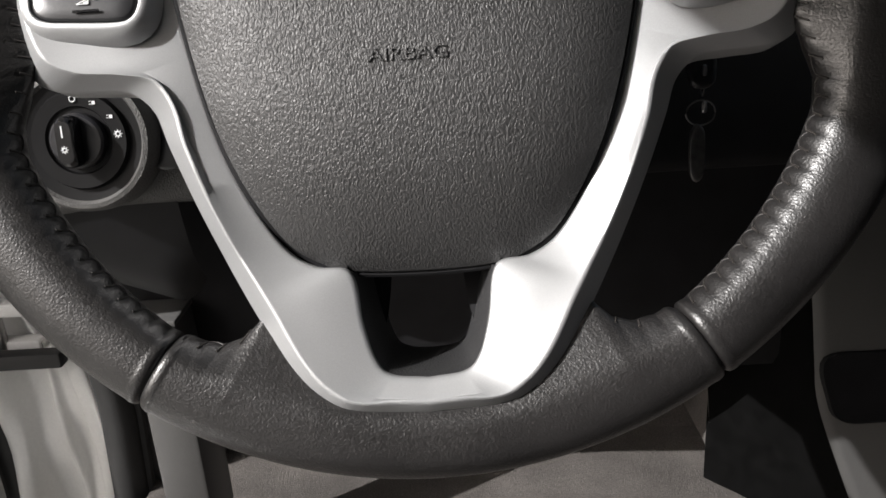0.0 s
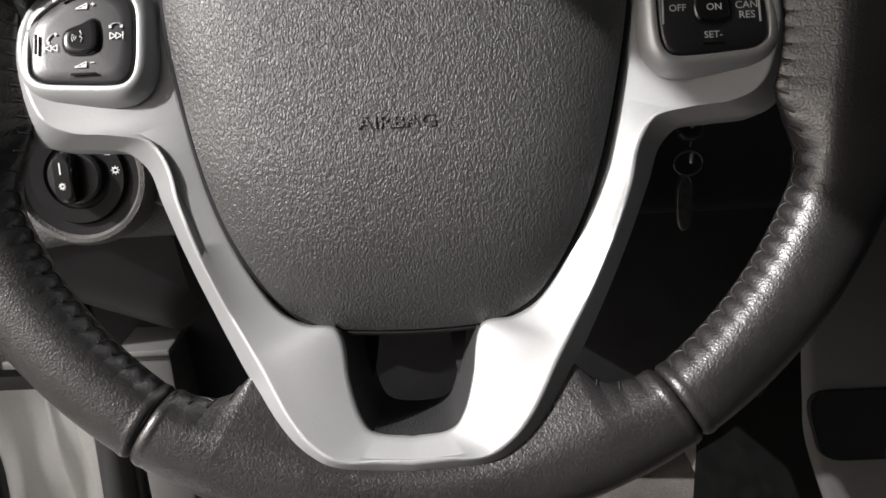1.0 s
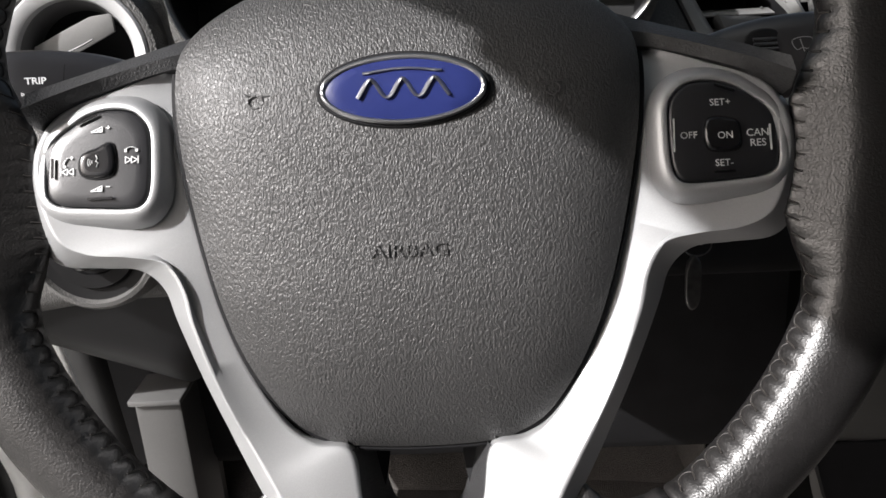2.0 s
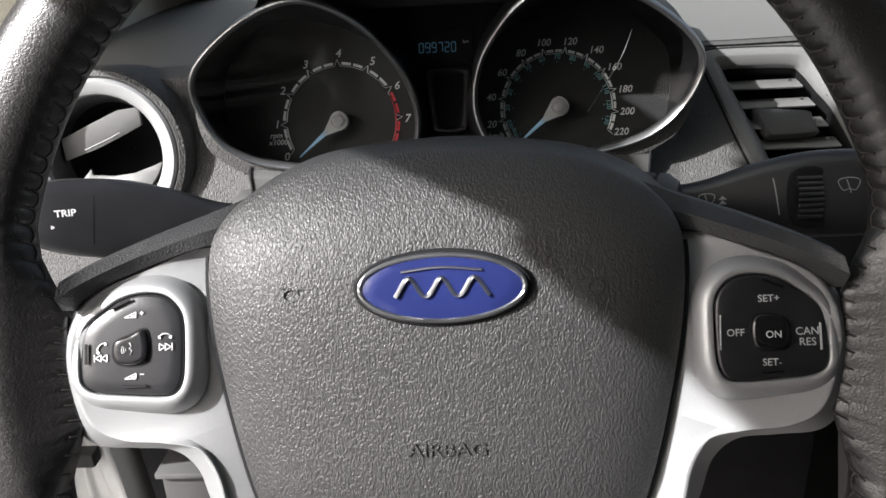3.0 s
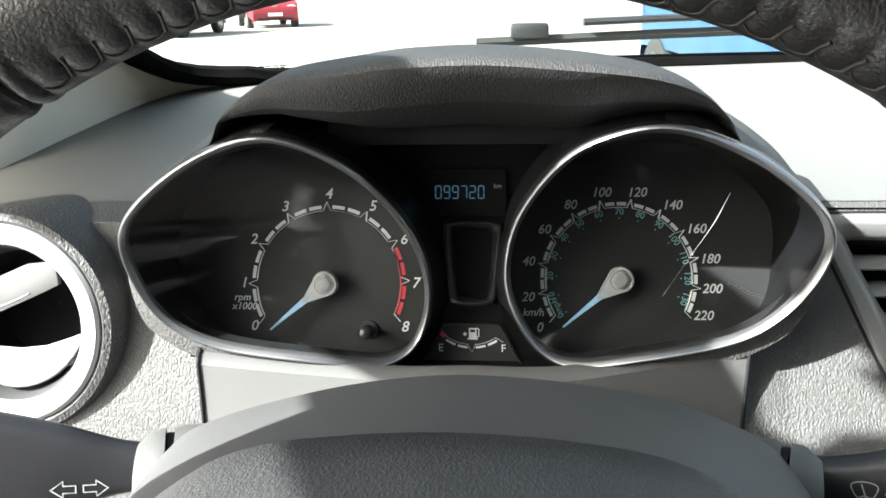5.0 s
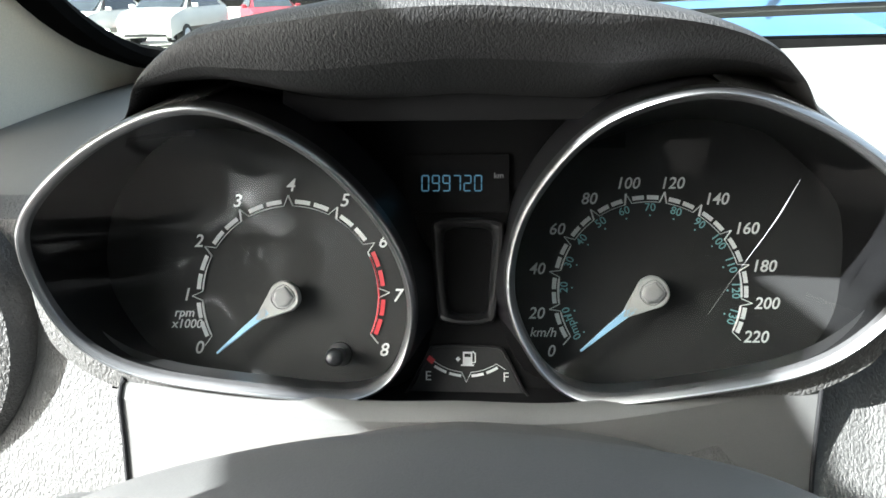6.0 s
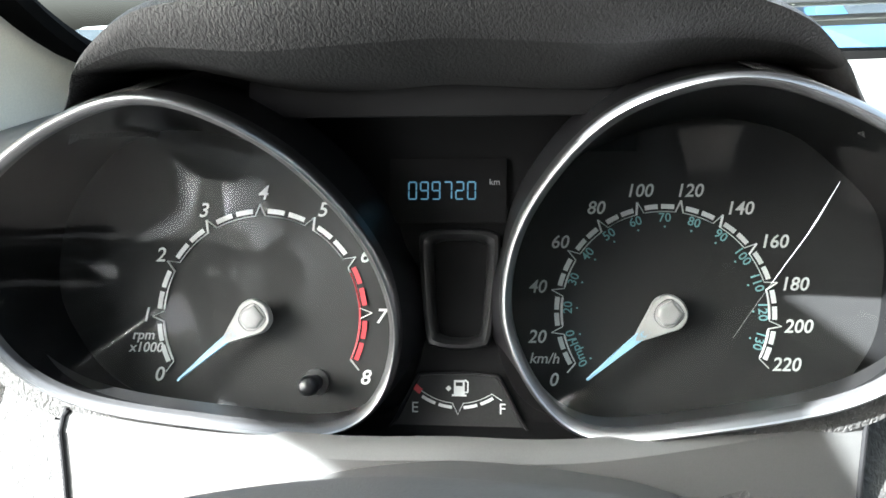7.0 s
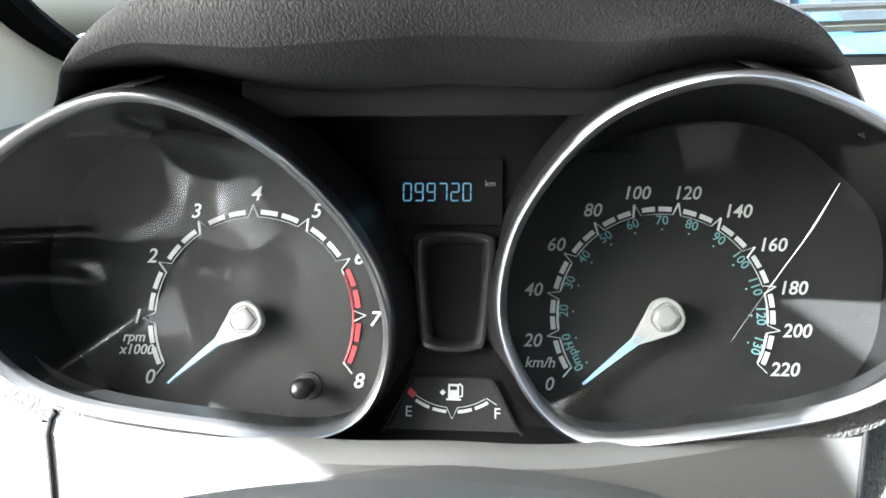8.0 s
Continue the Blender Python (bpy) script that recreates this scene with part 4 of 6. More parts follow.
pump = bars([(-0.0012, 0.0056, 0.0060, 0.0007, 90), (0.0022, 0.0056, 0.0060, 0.0007, 90), (0.0005, 0.0082, 0.0038, 0.0008, 0), (0.0005, 0.0046, 0.0034, 0.0038, 90), (0.0005, 0.0028, 0.0056, 0.0007, 0), (0.0038, 0.0060, 0.0040, 0.0005, 90), (0.0030, 0.0040, 0.0016, 0.0005, 0), (0.0033, 0.0082, 0.0018, 0.0006, -40), (-0.0036, 0.0054, 0.0016, 0.0016, 45)], on(fm, 0, 0, 0.0007))
part("pump_symbol", pump, WHITE_INK, fuel)

# ---- visor over the cluster ----
VISOR_EDGE = [(-0.1300, 0.984, 0.5710), (-0.1265, 0.991, 0.5690), (-0.1193, 1.0005, 0.5641), (-0.1155, 1.0074, 0.5611), (-0.1084, 1.0150, 0.5565), (-0.0950, 1.0240, 0.5504), (-0.0823, 1.0287, 0.5476), (-0.0559, 1.0329, 0.5453), (-0.0310, 1.0360, 0.5450), (0.0030, 1.0368, 0.5450),
              (0.0360, 1.0342, 0.5451), (0.0596, 1.0309, 0.5463), (0.0781, 1.0264, 0.5496), (0.0940, 1.0190, 0.5555), (0.1057, 1.0083, 0.5637), (0.1110, 1.0000, 0.5662), (0.1165, 0.991, 0.5690), (0.1190, 0.984, 0.5710)]
e = curve(VISOR_EDGE, 130)
UNDER = [(-0.150, 0.990), (-0.130, 0.9965), (-0.1224, 1.0030), (-0.1157, 1.0058), (-0.093, 1.0062), (-0.077, 1.0030), (-0.053, 0.9985), (-0.024, 0.9990), (-0.005, 1.0000), (0.018, 0.9988), (0.044, 0.9982), (0.0686, 1.0030), (0.0957, 1.0052), (0.112, 1.0022), (0.120, 0.9960), (0.140, 0.988)]
under = curve(UNDER, 200)
low = [(MID + (x - MID) * 1.03, min(z - 0.003, float(np.interp(MID + (x - MID) * 1.03, under[:, 0], under[:, 1])))) for x, z, _ in e]
crest = np.array(sorted([(p.x, p.z) for pts in (LEFT_EYE, RIGHT_EYE) for p in eye(pts, -0.0012, 0) if p.z > 0.945]))


def over_rings(x, z):
    """Keeps the hood above the dial rings."""
    return max(z, float(np.interp(x, crest[:, 0], crest[:, 1])) if abs(x - MID) > 0.035 else 0.0)


hood = thing("cluster_visor", (MID, 0.60, 0.99), "black pebble-grained visor hood over the instruments", "visor hood")
rows = []
ROLL = ((0.0, 1.0, 1.0), (0.05, 0.88, 0.80), (0.15, 0.72, 0.50), (0.28, 0.53, 0.22), (0.42, 0.35, 0.075), (0.55, 0.205, 0.015), (0.68, 0.095, -0.01), (0.79, 0.02, -0.015), (0.88, -0.015, -0.01), (0.945, 0.02, 0.03), (0.985, 0.11, 0.11), (1.0, 0.26, 0.26))
for f, g, left in ROLL:
    # f: share of the way up from the lower edge, g and left: share of the way back from the nose, left at the door end
    row = []
    for (x, z, y), (a, b) in zip(e, low):
        u = a + (x - a) * f ** 0.8
        w = max(0.0, min(1.0, (0.015 - x) / 0.095))
        w = w * w * (3 - 2 * w)
        row.append(Vector((u, y + (0.596 - y) * (g + (left - g) * w), over_rings(u, b + (z - b) * f))))
    rows.append(row)
part("inner_lip", grid(rows[:5]), VISOR_LIP, hood, "matt black inner lip")
part("front_roll", grid(rows[4:]), VISOR, hood, "rounded pebble-grained front edge")
rows = [[Vector((MID + (x - MID) * s, yy if yy else y + (0.596 - y) * 0.26, z + dz)) for x, z, y in e] for s, yy, dz in ((1.0, 0, 0.0), (1.0, 0.585, 0.0008), (1.0, 0.62, -0.003), (1.0, 0.66, -0.010), (1.0, 0.70, -0.020), (1.0, 0.80, -0.045), (1.0, 0.86, -0.070))]
part("hood_top", grid(rows), VISOR, hood)
rows = [[Vector((a, y, over_rings(a, b + dz))) for a, b in low] for y, dz in ((0.5960, 0.0), (0.6030, 0.0010), (0.6100, 0.0020), (0.640, 0.004))]
part("underside", grid(rows), MATTE, hood, "matt black underside")

# ---- column shroud ----
shroud = thing("column_shroud", (0, 0.46, 0.80), "grey plastic steering column shroud behind the wheel", "column shroud")
arch = [(-0.116, 0.800), (-0.119, 0.850), (-0.117, 0.885), (-0.108, 0.9070), (-0.088, 0.9195), (-0.050, 0.9310), (-0.015, 0.9368), (0.010, 0.9372), (0.040, 0.9345), (0.070, 0.9290), (0.095, 0.9180), (0.110, 0.9050), (0.116, 0.885), (0.117, 0.850), (0.114, 0.800)]
o = curve(arch, 90)
rows = []
for y, s, dz in ((0.375, 0.80, 0.018), (0.385, 0.90, 0.018), (0.41, 0.95, 0.012), (0.44, 0.99, 0.004), (0.458, 1.0, 0.0), (0.465, 0.99, -0.002), (0.468, 0.97, -0.006), (0.466, 0.94, -0.012), (0.48, 0.90, -0.020), (0.56, 0.85, -0.040)):
    rows.append([Vector((x * s, y, 0.84 + (z - 0.84) * s + dz)) for x, z in o])
part("upper_cover", grid(rows), SHROUD, shroud, "grey upper cover")
low = curve([(-0.110, 0.800), (-0.075, 0.770), (-0.02, 0.760), (0.02, 0.760), (0.075, 0.770), (0.110, 0.800)], 50)
rows = [[Vector((x * s, y, z + dz)) for x, z in low] for y, s, dz in ((0.375, 0.80, 0.02), (0.40, 0.98, 0.0), (0.46, 1.0, -0.01), (0.56, 0.95, -0.03))]
part("lower_cover", grid(rows), DARK, shroud, "dark lower cover")


for s in (-1, 1):
    axis = [Vector((s * x, y, z)) for x, y, z in ((0.092, 0.462, 0.893), (0.103, 0.459, 0.8935), (0.1075, 0.4575, 0.894), (0.1105, 0.456, 0.8945), (0.1145, 0.4545, 0.895), (0.1195, 0.453, 0.8955))]
    part("boot_ridge", tube(axis[:3], [0.0208, 0.0210, 0.0200], 28, flat=0.9), SHROUD, shroud, "rounded shoulder of the shroud")
    part("boot_gap", tube([axis[2], axis[3]], 0.0182, 28, flat=0.9), MATTE, shroud)
    part("boot", tube(axis[3:], [0.0200, 0.0194, 0.0145], 28, flat=0.9), SHROUD, shroud, "grey boot round the stalk")

# ---- stalks ----
def stalk(name, root, tip, sag, label, height):
    st = thing(name, root, label, "control stalk")
    a, b = Vector(root), Vector(tip)
    rows = []
    prof = [(0.0, 0.34, 0.7), (0.10, 0.36, 0.75), (0.22, 0.46, 0.8), (0.40, 0.78, 0.9), (0.60, 1.0, 1.0), (0.80, 0.98, 1.0), (0.93, 0.86, 0.9), (0.98, 0.74, 0.7), (1.0, 0.40, 0.4)]
    fine = curve(prof, 40).tolist()
    for f, h, w in fine:
        c = a.lerp(b, f) + Vector((0, 0, -sag * math.sin(math.pi * min(1, f))))
        ring = []
        for k in np.linspace(0, 2 * math.pi, 28, endpoint=False):
            ck, sk = math.cos(k), math.sin(k)
            ring.append(c + Vector((0, -0.0085 * w * math.copysign(abs(ck) ** 0.7, ck), 0)) + (height * h * math.copysign(abs(sk) ** 0.8, sk)) * Vector((0, 0.33, 0.94)))
        rows.append(ring)
    skin = grid(rows, False, True, True)
    tree = BVHTree.FromBMesh(skin)
    part("stalk_body", skin, SMOOTH, st, "satin black stalk")
    c = a.lerp(b, -0.02)
    part("stalk_collar", tube([c + (a - b).normalized() * d for d in (0.016, 0.010, 0.0, -0.008)], [0.017, 0.0175, 0.014, 0.010], 20), GRAIN, st, "grey collar")
    return st, tree


SIGHT = (0.0, 0.93, -0.36)
lst, skin = stalk("indicator_stalk", (-0.108, 0.470, 0.892), (-0.221, 0.434, 0.9115), 0.002, "black indicator stalk with white arrows and a trip button", 0.0205)
face_l = frame_of((-0.2013, 0.4253, 0.9128), 20)
part("marking", wrap(letters("TRIP", 0.0050, on(face_l, 0.0005, 0.0, 0.0, 4), 0, 0.0, thick=0.0001), skin, SIGHT), WHITE_INK, lst, "white print")
part("marking", wrap(bars([(-0.0062, -0.0056, 0.0016, 0.0005, 90), (-0.0056, -0.0052, 0.0016, 0.0005, -30), (-0.0056, -0.0060, 0.0016, 0.0005, 30)], face_l), skin, SIGHT), WHITE_INK, lst)
part("trip_button_gap", wrap(bars([(0.0130, -0.002, 0.0260, 0.0005, 88)], face_l), skin, SIGHT), MATTE, lst)
face_l2 = frame_of((-0.1410, 0.4469, 0.8944), 20)
for s in (1, -1):
    outline = [(0.0012, 0.0013), (0.0052, 0.0013), (0.0052, 0.0030), (0.0090, 0.0), (0.0052, -0.0030), (0.0052, -0.0013), (0.0012, -0.0013)]
    lines = []
    for (x0, y0), (x1, y1) in zip(outline, outline[1:] + outline[:1]):
        lines.append((s * (x0 + x1) / 2, (y0 + y1) / 2, math.hypot(x1 - x0, y1 - y0) + 0.0004, 0.0004, math.degrees(math.atan2(y1 - y0, s * (x1 - x0)))))
    part("marking", wrap(bars(lines, face_l2), skin, SIGHT, 0.0003), GREY_INK, lst, "outlined arrow")

rst, skin = stalk("wiper_stalk", (0.108, 0.472, 0.892), (0.232, 0.430, 0.9085), 0.0, "black wiper stalk with a ribbed adjuster wheel", 0.0215)
face_r = frame_of((0.1790, 0.4405, 0.9025), 20)
part("adjuster_housing", pad(curve([(-0.0085, -0.0125), (0.0085, -0.0125), (0.0090, 0.0125), (-0.0085, 0.0125)], 32, True), 0.0016, on(face_r, 0.001, 0, 0.0012), 0.15), MATTE, rst)
for k in range(8):
    z = -0.0095 + 0.0190 * k / 7
    part("adjuster_rib", moved(tube([(-0.0060, 0, 0), (0.0060, 0, 0)], 0.0011, 8), on(face_r, 0.001, z, 0.0020 + 0.0035 * math.cos(z / 0.0095 * 1.2))), RIB, rst)
part("marking", wrap(bars([(-0.0128, 0.001, 0.0190, 0.0006, 97)], face_r), skin, SIGHT, 0.0003), GREY_INK, rst, "grey line")


def wiper_mark(m, s=1.0):
    fan = curve([(-0.0038, 0.0022), (0.0, 0.0034), (0.0038, 0.0022), (0.0022, -0.0018), (0.0, -0.0012), (-0.0022, -0.0018)], 24, True)
    return join(tube(at(m, [(x * s, y * s, 0) for x, y in fan]), 0.00024, 4, True), tube(at(m, [(-0.0008 * s, 0.0026 * s, 0), (0.0006 * s, -0.0030 * s, 0)]), 0.00028, 4))


def wedge(m, x, y):
    """A small solid triangle pointing up."""
    b = bmesh.new()
    b.faces.new([b.verts.new(q) for q in ((x - 0.0020, y, 0.0), (x + 0.0020, y, 0.0), (x, y + 0.0022, 0.0))])
    return moved(b, m)


part("marking", wrap(wiper_mark(frame_of((0.1975, 0.4293, 0.9120), 20), 1.2), skin, SIGHT, 0.0003), GREY_INK, rst, "washer symbol")
low_m = frame_of((0.1354, 0.4506, 0.8980), 20)
part("marking", wrap(join(wiper_mark(on(low_m, -0.001, 0.0014)), wedge(low_m, 0.0064, 0.0012), wedge(low_m, 0.0064, -0.0012)), skin, SIGHT, 0.0003), GREY_INK, rst, "wiper speed symbols")
part("marking", wrap(join(wiper_mark(on(low_m, -0.001, -0.0070), 0.9), bars([(-0.001, -0.0040, 0.0080, 0.0004, 2)], low_m), wedge(low_m, 0.0064, -0.0085)), skin, SIGHT, 0.0003), GREY_INK, rst, "wiper speed symbols")


# ---- dashboard ----
dash = thing("dashboard", (0.1, 0.75, 0.7), "grey moulded dashboard with grained faces and a soft top", "dashboard")


def dash_top(x, y):
    f = (y - 0.60) / 0.42
    return 0.950 + 0.032 * f + 0.004 * math.sin(f * 3.1) - 0.9 * max(0.0, -x - 0.2) ** 2 + 0.006 * max(0.0, min(1.0, (x - 0.2) / 0.4))


FACE = [(0.950, 0.600), (0.943, 0.596), (0.920, 0.586), (0.890, 0.574), (0.860, 0.562), (0.820, 0.549), (0.780, 0.536), (0.750, 0.5335), (0.740, 0.538), (0.734, 0.556), (0.730, 0.62)]
xs = np.r_[np.linspace(-0.48, -0.26, 20, endpoint=False), np.linspace(-0.26, 0.22, 200, endpoint=False), np.linspace(0.22, 1.16, 60)]


def inside(poly, x, z):
    hit = False
    for (x0, z0), (x1, z1) in zip(poly, np.roll(poly, -1, 0)):
        if (z0 > z) != (z1 > z) and x < (x1 - x0) * (z - z0) / (z1 - z0) + x0:
            hit = not hit
    return hit


def flared(pts, little, much, back):
    """A dial ring's outline grown outwards, more in its lower half than above."""
    out = []
    for p, q in zip(eye(pts, -little, back), eye(pts, -much, back)):
        out.append(p.lerp(q, max(0.0, min(1.0, (0.935 - p.z) / 0.025))))
    return out


def cut_eyes(bm):
    """Opens a dash skin where the dials sit."""
    polys = [np.array([(v.x, v.z) for v in flared(p, 0.0025, 0.0085, 0)])[::3] for p in (LEFT_EYE, RIGHT_EYE)]
    gone = []
    for f in bm.faces:
        c = f.calc_center_median()
        if -0.2 < c.x < 0.18 and c.z > 0.86 and c.y < 0.66 and ((abs(c.x - MID) < (0.105 if c.y > 0.61 else 0.06) and c.z > 0.877) or any(inside(p, c.x, c.z) for p in polys)):
            gone.append(f)
    duct = [(x, 0.9000 + 0.848 * y) for x, y in ((0.178, 0.0475), (0.243, 0.0475), (0.258, 0.025), (0.283, -0.050), (0.213, -0.050), (0.190, 0.0))]
    gone += [f for f in bm.faces if f.calc_center_median().y < 0.64 and inside(duct, f.calc_center_median().x, f.calc_center_median().z)]
    gone += [f for f in bm.faces if f.calc_center_median().y < 0.610 and f.calc_center_median().z < 0.944 and math.hypot(f.calc_center_median().x + 0.2395, f.calc_center_median().z - 0.903) < 0.054]
    bmesh.ops.delete(bm, geom=list(set(gone)), context="FACES")
    return bm


rows = [[Vector((x, y, dash_top(x, y))) for x in xs] for y in np.linspace(0.63, 1.05, 26)]
part("top_pad", cut_eyes(grid(rows)), DASH, dash, "soft grey top pad")


def face_y(x, z):
    y = np.interp(-z, [-q[0] for q in FACE], [q[1] for q in FACE])
    f = max(0.0, min(1.0, (x - 0.09) / 0.06)) * max(0.0, min(1.0, (z - 0.80) / 0.06))
    return y * (1 - f) + f * (0.5905 + 0.62 * (z - 0.89))


fine = curve(FACE, 50)
rows = [[Vector((x, 0.632, dash_top(x, 0.632))) for x in xs], [Vector((x, 0.612 + (0.014 if x > 0.12 else 0), dash_top(x, 0.615) - 0.001)) for x in xs]]
for z, y in fine:
    rows.append([Vector((x, face_y(x, z), z - 0.9 * max(0.0, -x - 0.2) ** 2)) for x in xs])
step = next(i for i, r in enumerate(rows) if i > 2 and r[0].z < 0.838 - 0.9 * 0.28 ** 2)
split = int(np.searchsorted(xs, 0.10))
part("face", cut_eyes(grid(rows[:step + 1])), GRAIN, dash, "grained grey front face")
part("lower_face", grid([r[:split + 1] for r in rows[step:]]), GRAIN, dash, "grained lower face beside the light switch")
# black from here rightwards and down: the shade under the dash, as colour
part("lower_face", grid([r[split:] for r in rows[step:]]), MATTE, dash, "lower face right of the column, blackened for shade")
rows = [[Vector((x, y, z)) for x in np.linspace(-0.30, 1.16, 12)] for y, z in ((0.615, 0.731), (0.63, 0.70), (0.64, 0.60), (0.65, 0.53), (0.66, 0.515), (0.68, 0.51), (0.95, 0.52))]
part("knee_panel", grid(rows), MATTE, dash, "knee panel with its shade painted black")

# satin panel below the dials
top = curve([(-0.1412, 0.8915), (-0.1290, 0.8900), (-0.050, 0.8840), (MID, 0.8845), (0.042, 0.8850), (0.118, 0.8970), (0.1285, 0.8975)], 60)
rows = []
for drop, y in ((0.0003, 0.5735), (0.0012, 0.5690), (0.005, 0.5655), (0.020, 0.5620), (0.036, 0.5575), (0.05, 0.5525), (0.07, 0.5505)):
    rows.append([Vector((x * (1 - drop * 0.6), y + 0.009 * max(0, x / 0.13) ** 2, z - drop - (0.002 if drop > 0.01 else 0))) for x, z in top])
lower = thing("lower_cluster_panel", (MID, 0.57, 0.83), "smooth satin grey panel below the instrument dials", "trim panel")
part("top_bevel", grid(rows[:3]), PANEL, lower, "rounded upper edge")
part("panel_face", grid(rows[2:]), PANEL, lower)
for k in (0, -1):
    part("panel_gap", tube([r[k] + Vector((0, -0.0006, 0)) for r in rows], 0.0009, 8), MATTE, lower, "dark gap beside the panel")
for s in (0, 1):
    rows = [[Vector((x, y, z)) for x, y in (((-0.1412, 0.571), (-0.1445, 0.5735)) if s == 0 else ((0.1285, 0.581), (0.1310, 0.583)))] for z in np.linspace(0.893, 0.83, 6)]
    for r, d in zip(rows, np.linspace(0, 0.014, 6)):
        for v in r:
            v.y -= d
            v.x += d * (0.25 if s == 0 else -0.25)
    part("panel_gap", grid(rows), MATTE, dash)
for pts, s in ((LEFT_EYE, -1), (RIGHT_EYE, 1)):
    ring = [flared(pts, a, b, y) for a, b, y in ((0.0004, 0.0004, 0.003), (0.0010, 0.0100, 0.0048), (0.0030, 0.0130, 0.036), (0.008, 0.030, 0.080))]
    keep = [i for i in range(160) if (ring[0][i].x - (MID + s * 0.088)) * s > 0]
    first = next(k for k, i in enumerate(keep) if (i - 1) % 160 not in keep)
    order = [(keep[first] + k) % 160 for k in range(len(keep))]
    part("binnacle_skirt", grid([[r[i] for i in order] for r in ring]), GRAIN, dash, "grained skirt behind a dial ring")
    rest = [(order[-1] + k) % 160 for k in range(160 - len(order) + 2)]
    part("ring_housing", grid([[r[i] for i in rest] for r in (ring[0], flared(pts, 0.0008, 0.0020, 0.012), flared(pts, 0.0012, 0.0090, 0.030), flared(pts, 0.0015, 0.0150, 0.045))]), SMOOTH, dash, "black housing behind a dial ring")

# ---- round side vent ----
vent = thing("side_vent", (-0.240, 0.575, 0.85), "round air vent with a silver ring and two grey vanes", "air vent")
VM = frame_of((-0.2395, 0.566, 0.9060), 10)
part("collar", lathe([(0.0515, 0.000), (0.0530, 0.0012), (0.0565, 0.000), (0.0590, -0.006), (0.0600, -0.016), (0.0605, -0.040), (0.0605, -0.085)], VM, 72), COLLAR, vent, "grained grey collar")
part("ring", lathe([(0.0518, -0.002), (0.0512, 0.0012), (0.0495, 0.0026), (0.0440, 0.0022), (0.0412, 0.0004), (0.0402, -0.003), (0.0400, -0.006)], VM, 72), SILVER, vent, "satin silver ring")
part("sleeve", lathe([(0.0402, -0.0035), (0.0385, -0.007), (0.0350, -0.022)], VM, 60), TAB, vent, "dark grey inner sleeve")
part("barrel", lathe([(0.0392, -0.008), (0.0350, -0.024), (0.030, -0.046), (0.0005, -0.052)], VM, 60), MATTE, vent)
upper_vane = [(-0.034, -0.004), (-0.010, 0.0035), (0.010, 0.0120), (0.0245, 0.0185), (0.0250, 0.0290), (0.0225, 0.0305), (0.0090, 0.0290), (-0.012, 0.0205), (-0.034, 0.0110)]
arc = [(0.0345 * math.cos(d), 0.0345 * math.sin(d)) for d in np.linspace(radians(-14), radians(-140), 14)]
lower_vane = [(-0.0170, -0.0098), (-0.0160, -0.0142), (0.0, -0.0152), (0.0140, -0.0138), (0.0270, -0.0096), (0.0335, -0.0070)] + arc
for o, lean in ((upper_vane, 12), (lower_vane, -20)):
    c = np.array(o).mean(0)
    pm = on(VM, *c, -0.011) @ Matrix.Rotation(radians(lean), 4, "X")
    part("vane", plate([(x - c[0], (y - c[1]) / math.cos(radians(lean))) for x, y in o], 0.0028, pm), SLAT, vent, "grey vane", bevel=0.0005)
part("vane_ridge", tube(at(VM, [(-0.016, 0.0035, -0.0085), (0.002, 0.0108, -0.0093), (0.009, 0.0142, -0.0098)]), 0.0007, 6), TAB, vent)


# ---- centre vent ----
CV = frame_of((0.0, 0.5985, 0.9000), 32)
cv = thing("centre_vent", (0.28, 0.60, 0.85), "angular centre air vent with grey frame and horizontal slats", "air vent")
outer = curve([(0.2090, -0.0560), (0.1929, -0.0186), (0.1806, 0.0153), (0.1695, 0.0465), (0.1705, 0.0500), (0.1765, 0.0540), (0.2100, 0.0545), (0.2420, 0.0530), (0.2475, 0.0490), (0.2540, 0.0370), (0.2640, 0.0090), (0.2790, -0.0250), (0.2900, -0.0540), (0.2870, -0.0590), (0.250, -0.0610), (0.2140, -0.0605)], 160, True)
inner = curve([(0.2170, -0.0430), (0.2060, -0.0110), (0.1950, 0.0145), (0.1855, 0.0385), (0.1868, 0.0420), (0.2100, 0.0422), (0.2320, 0.0410), (0.2385, 0.0370), (0.2475, 0.0236), (0.2580, 0.0078), (0.2710, -0.0250), (0.2790, -0.0440), (0.2770, -0.0480), (0.25, -0.0490), (0.2210, -0.0485)], 160, True)
CORE = np.array((0.230, 0.0))
turn = int(np.argmin(np.linalg.norm(inner - outer[0], axis=1)))
rows = [at(CV, [(x, y, z) for x, y in o]) for o, z in ((outer, -0.012), (outer, 0.0030), (outer * 0.92 + inner * 0.08, 0.0048), (outer * 0.55 + inner * 0.45, 0.0056), (outer * 0.45 + inner * 0.55, 0.0050), (outer * 0.10 + inner * 0.90, 0.0012), (inner, -0.001), (inner, -0.020))]
part("frame", grid(rows, False, True), FRAME, cv, "satin dark grey frame")
part("frame_gap", tube(at(CV, [(*(CORE + (q - CORE) * 1.010), 0.0016) for q in outer]), 0.0011, 6, True), MATTE, cv)
part("duct", grid([at(CV, [(*(CORE + (q - CORE) * s), z) for q in inner]) for s, z in ((0.999, -0.004), (0.98, -0.030), (0.02, -0.032))], False, True), MATTE, cv)
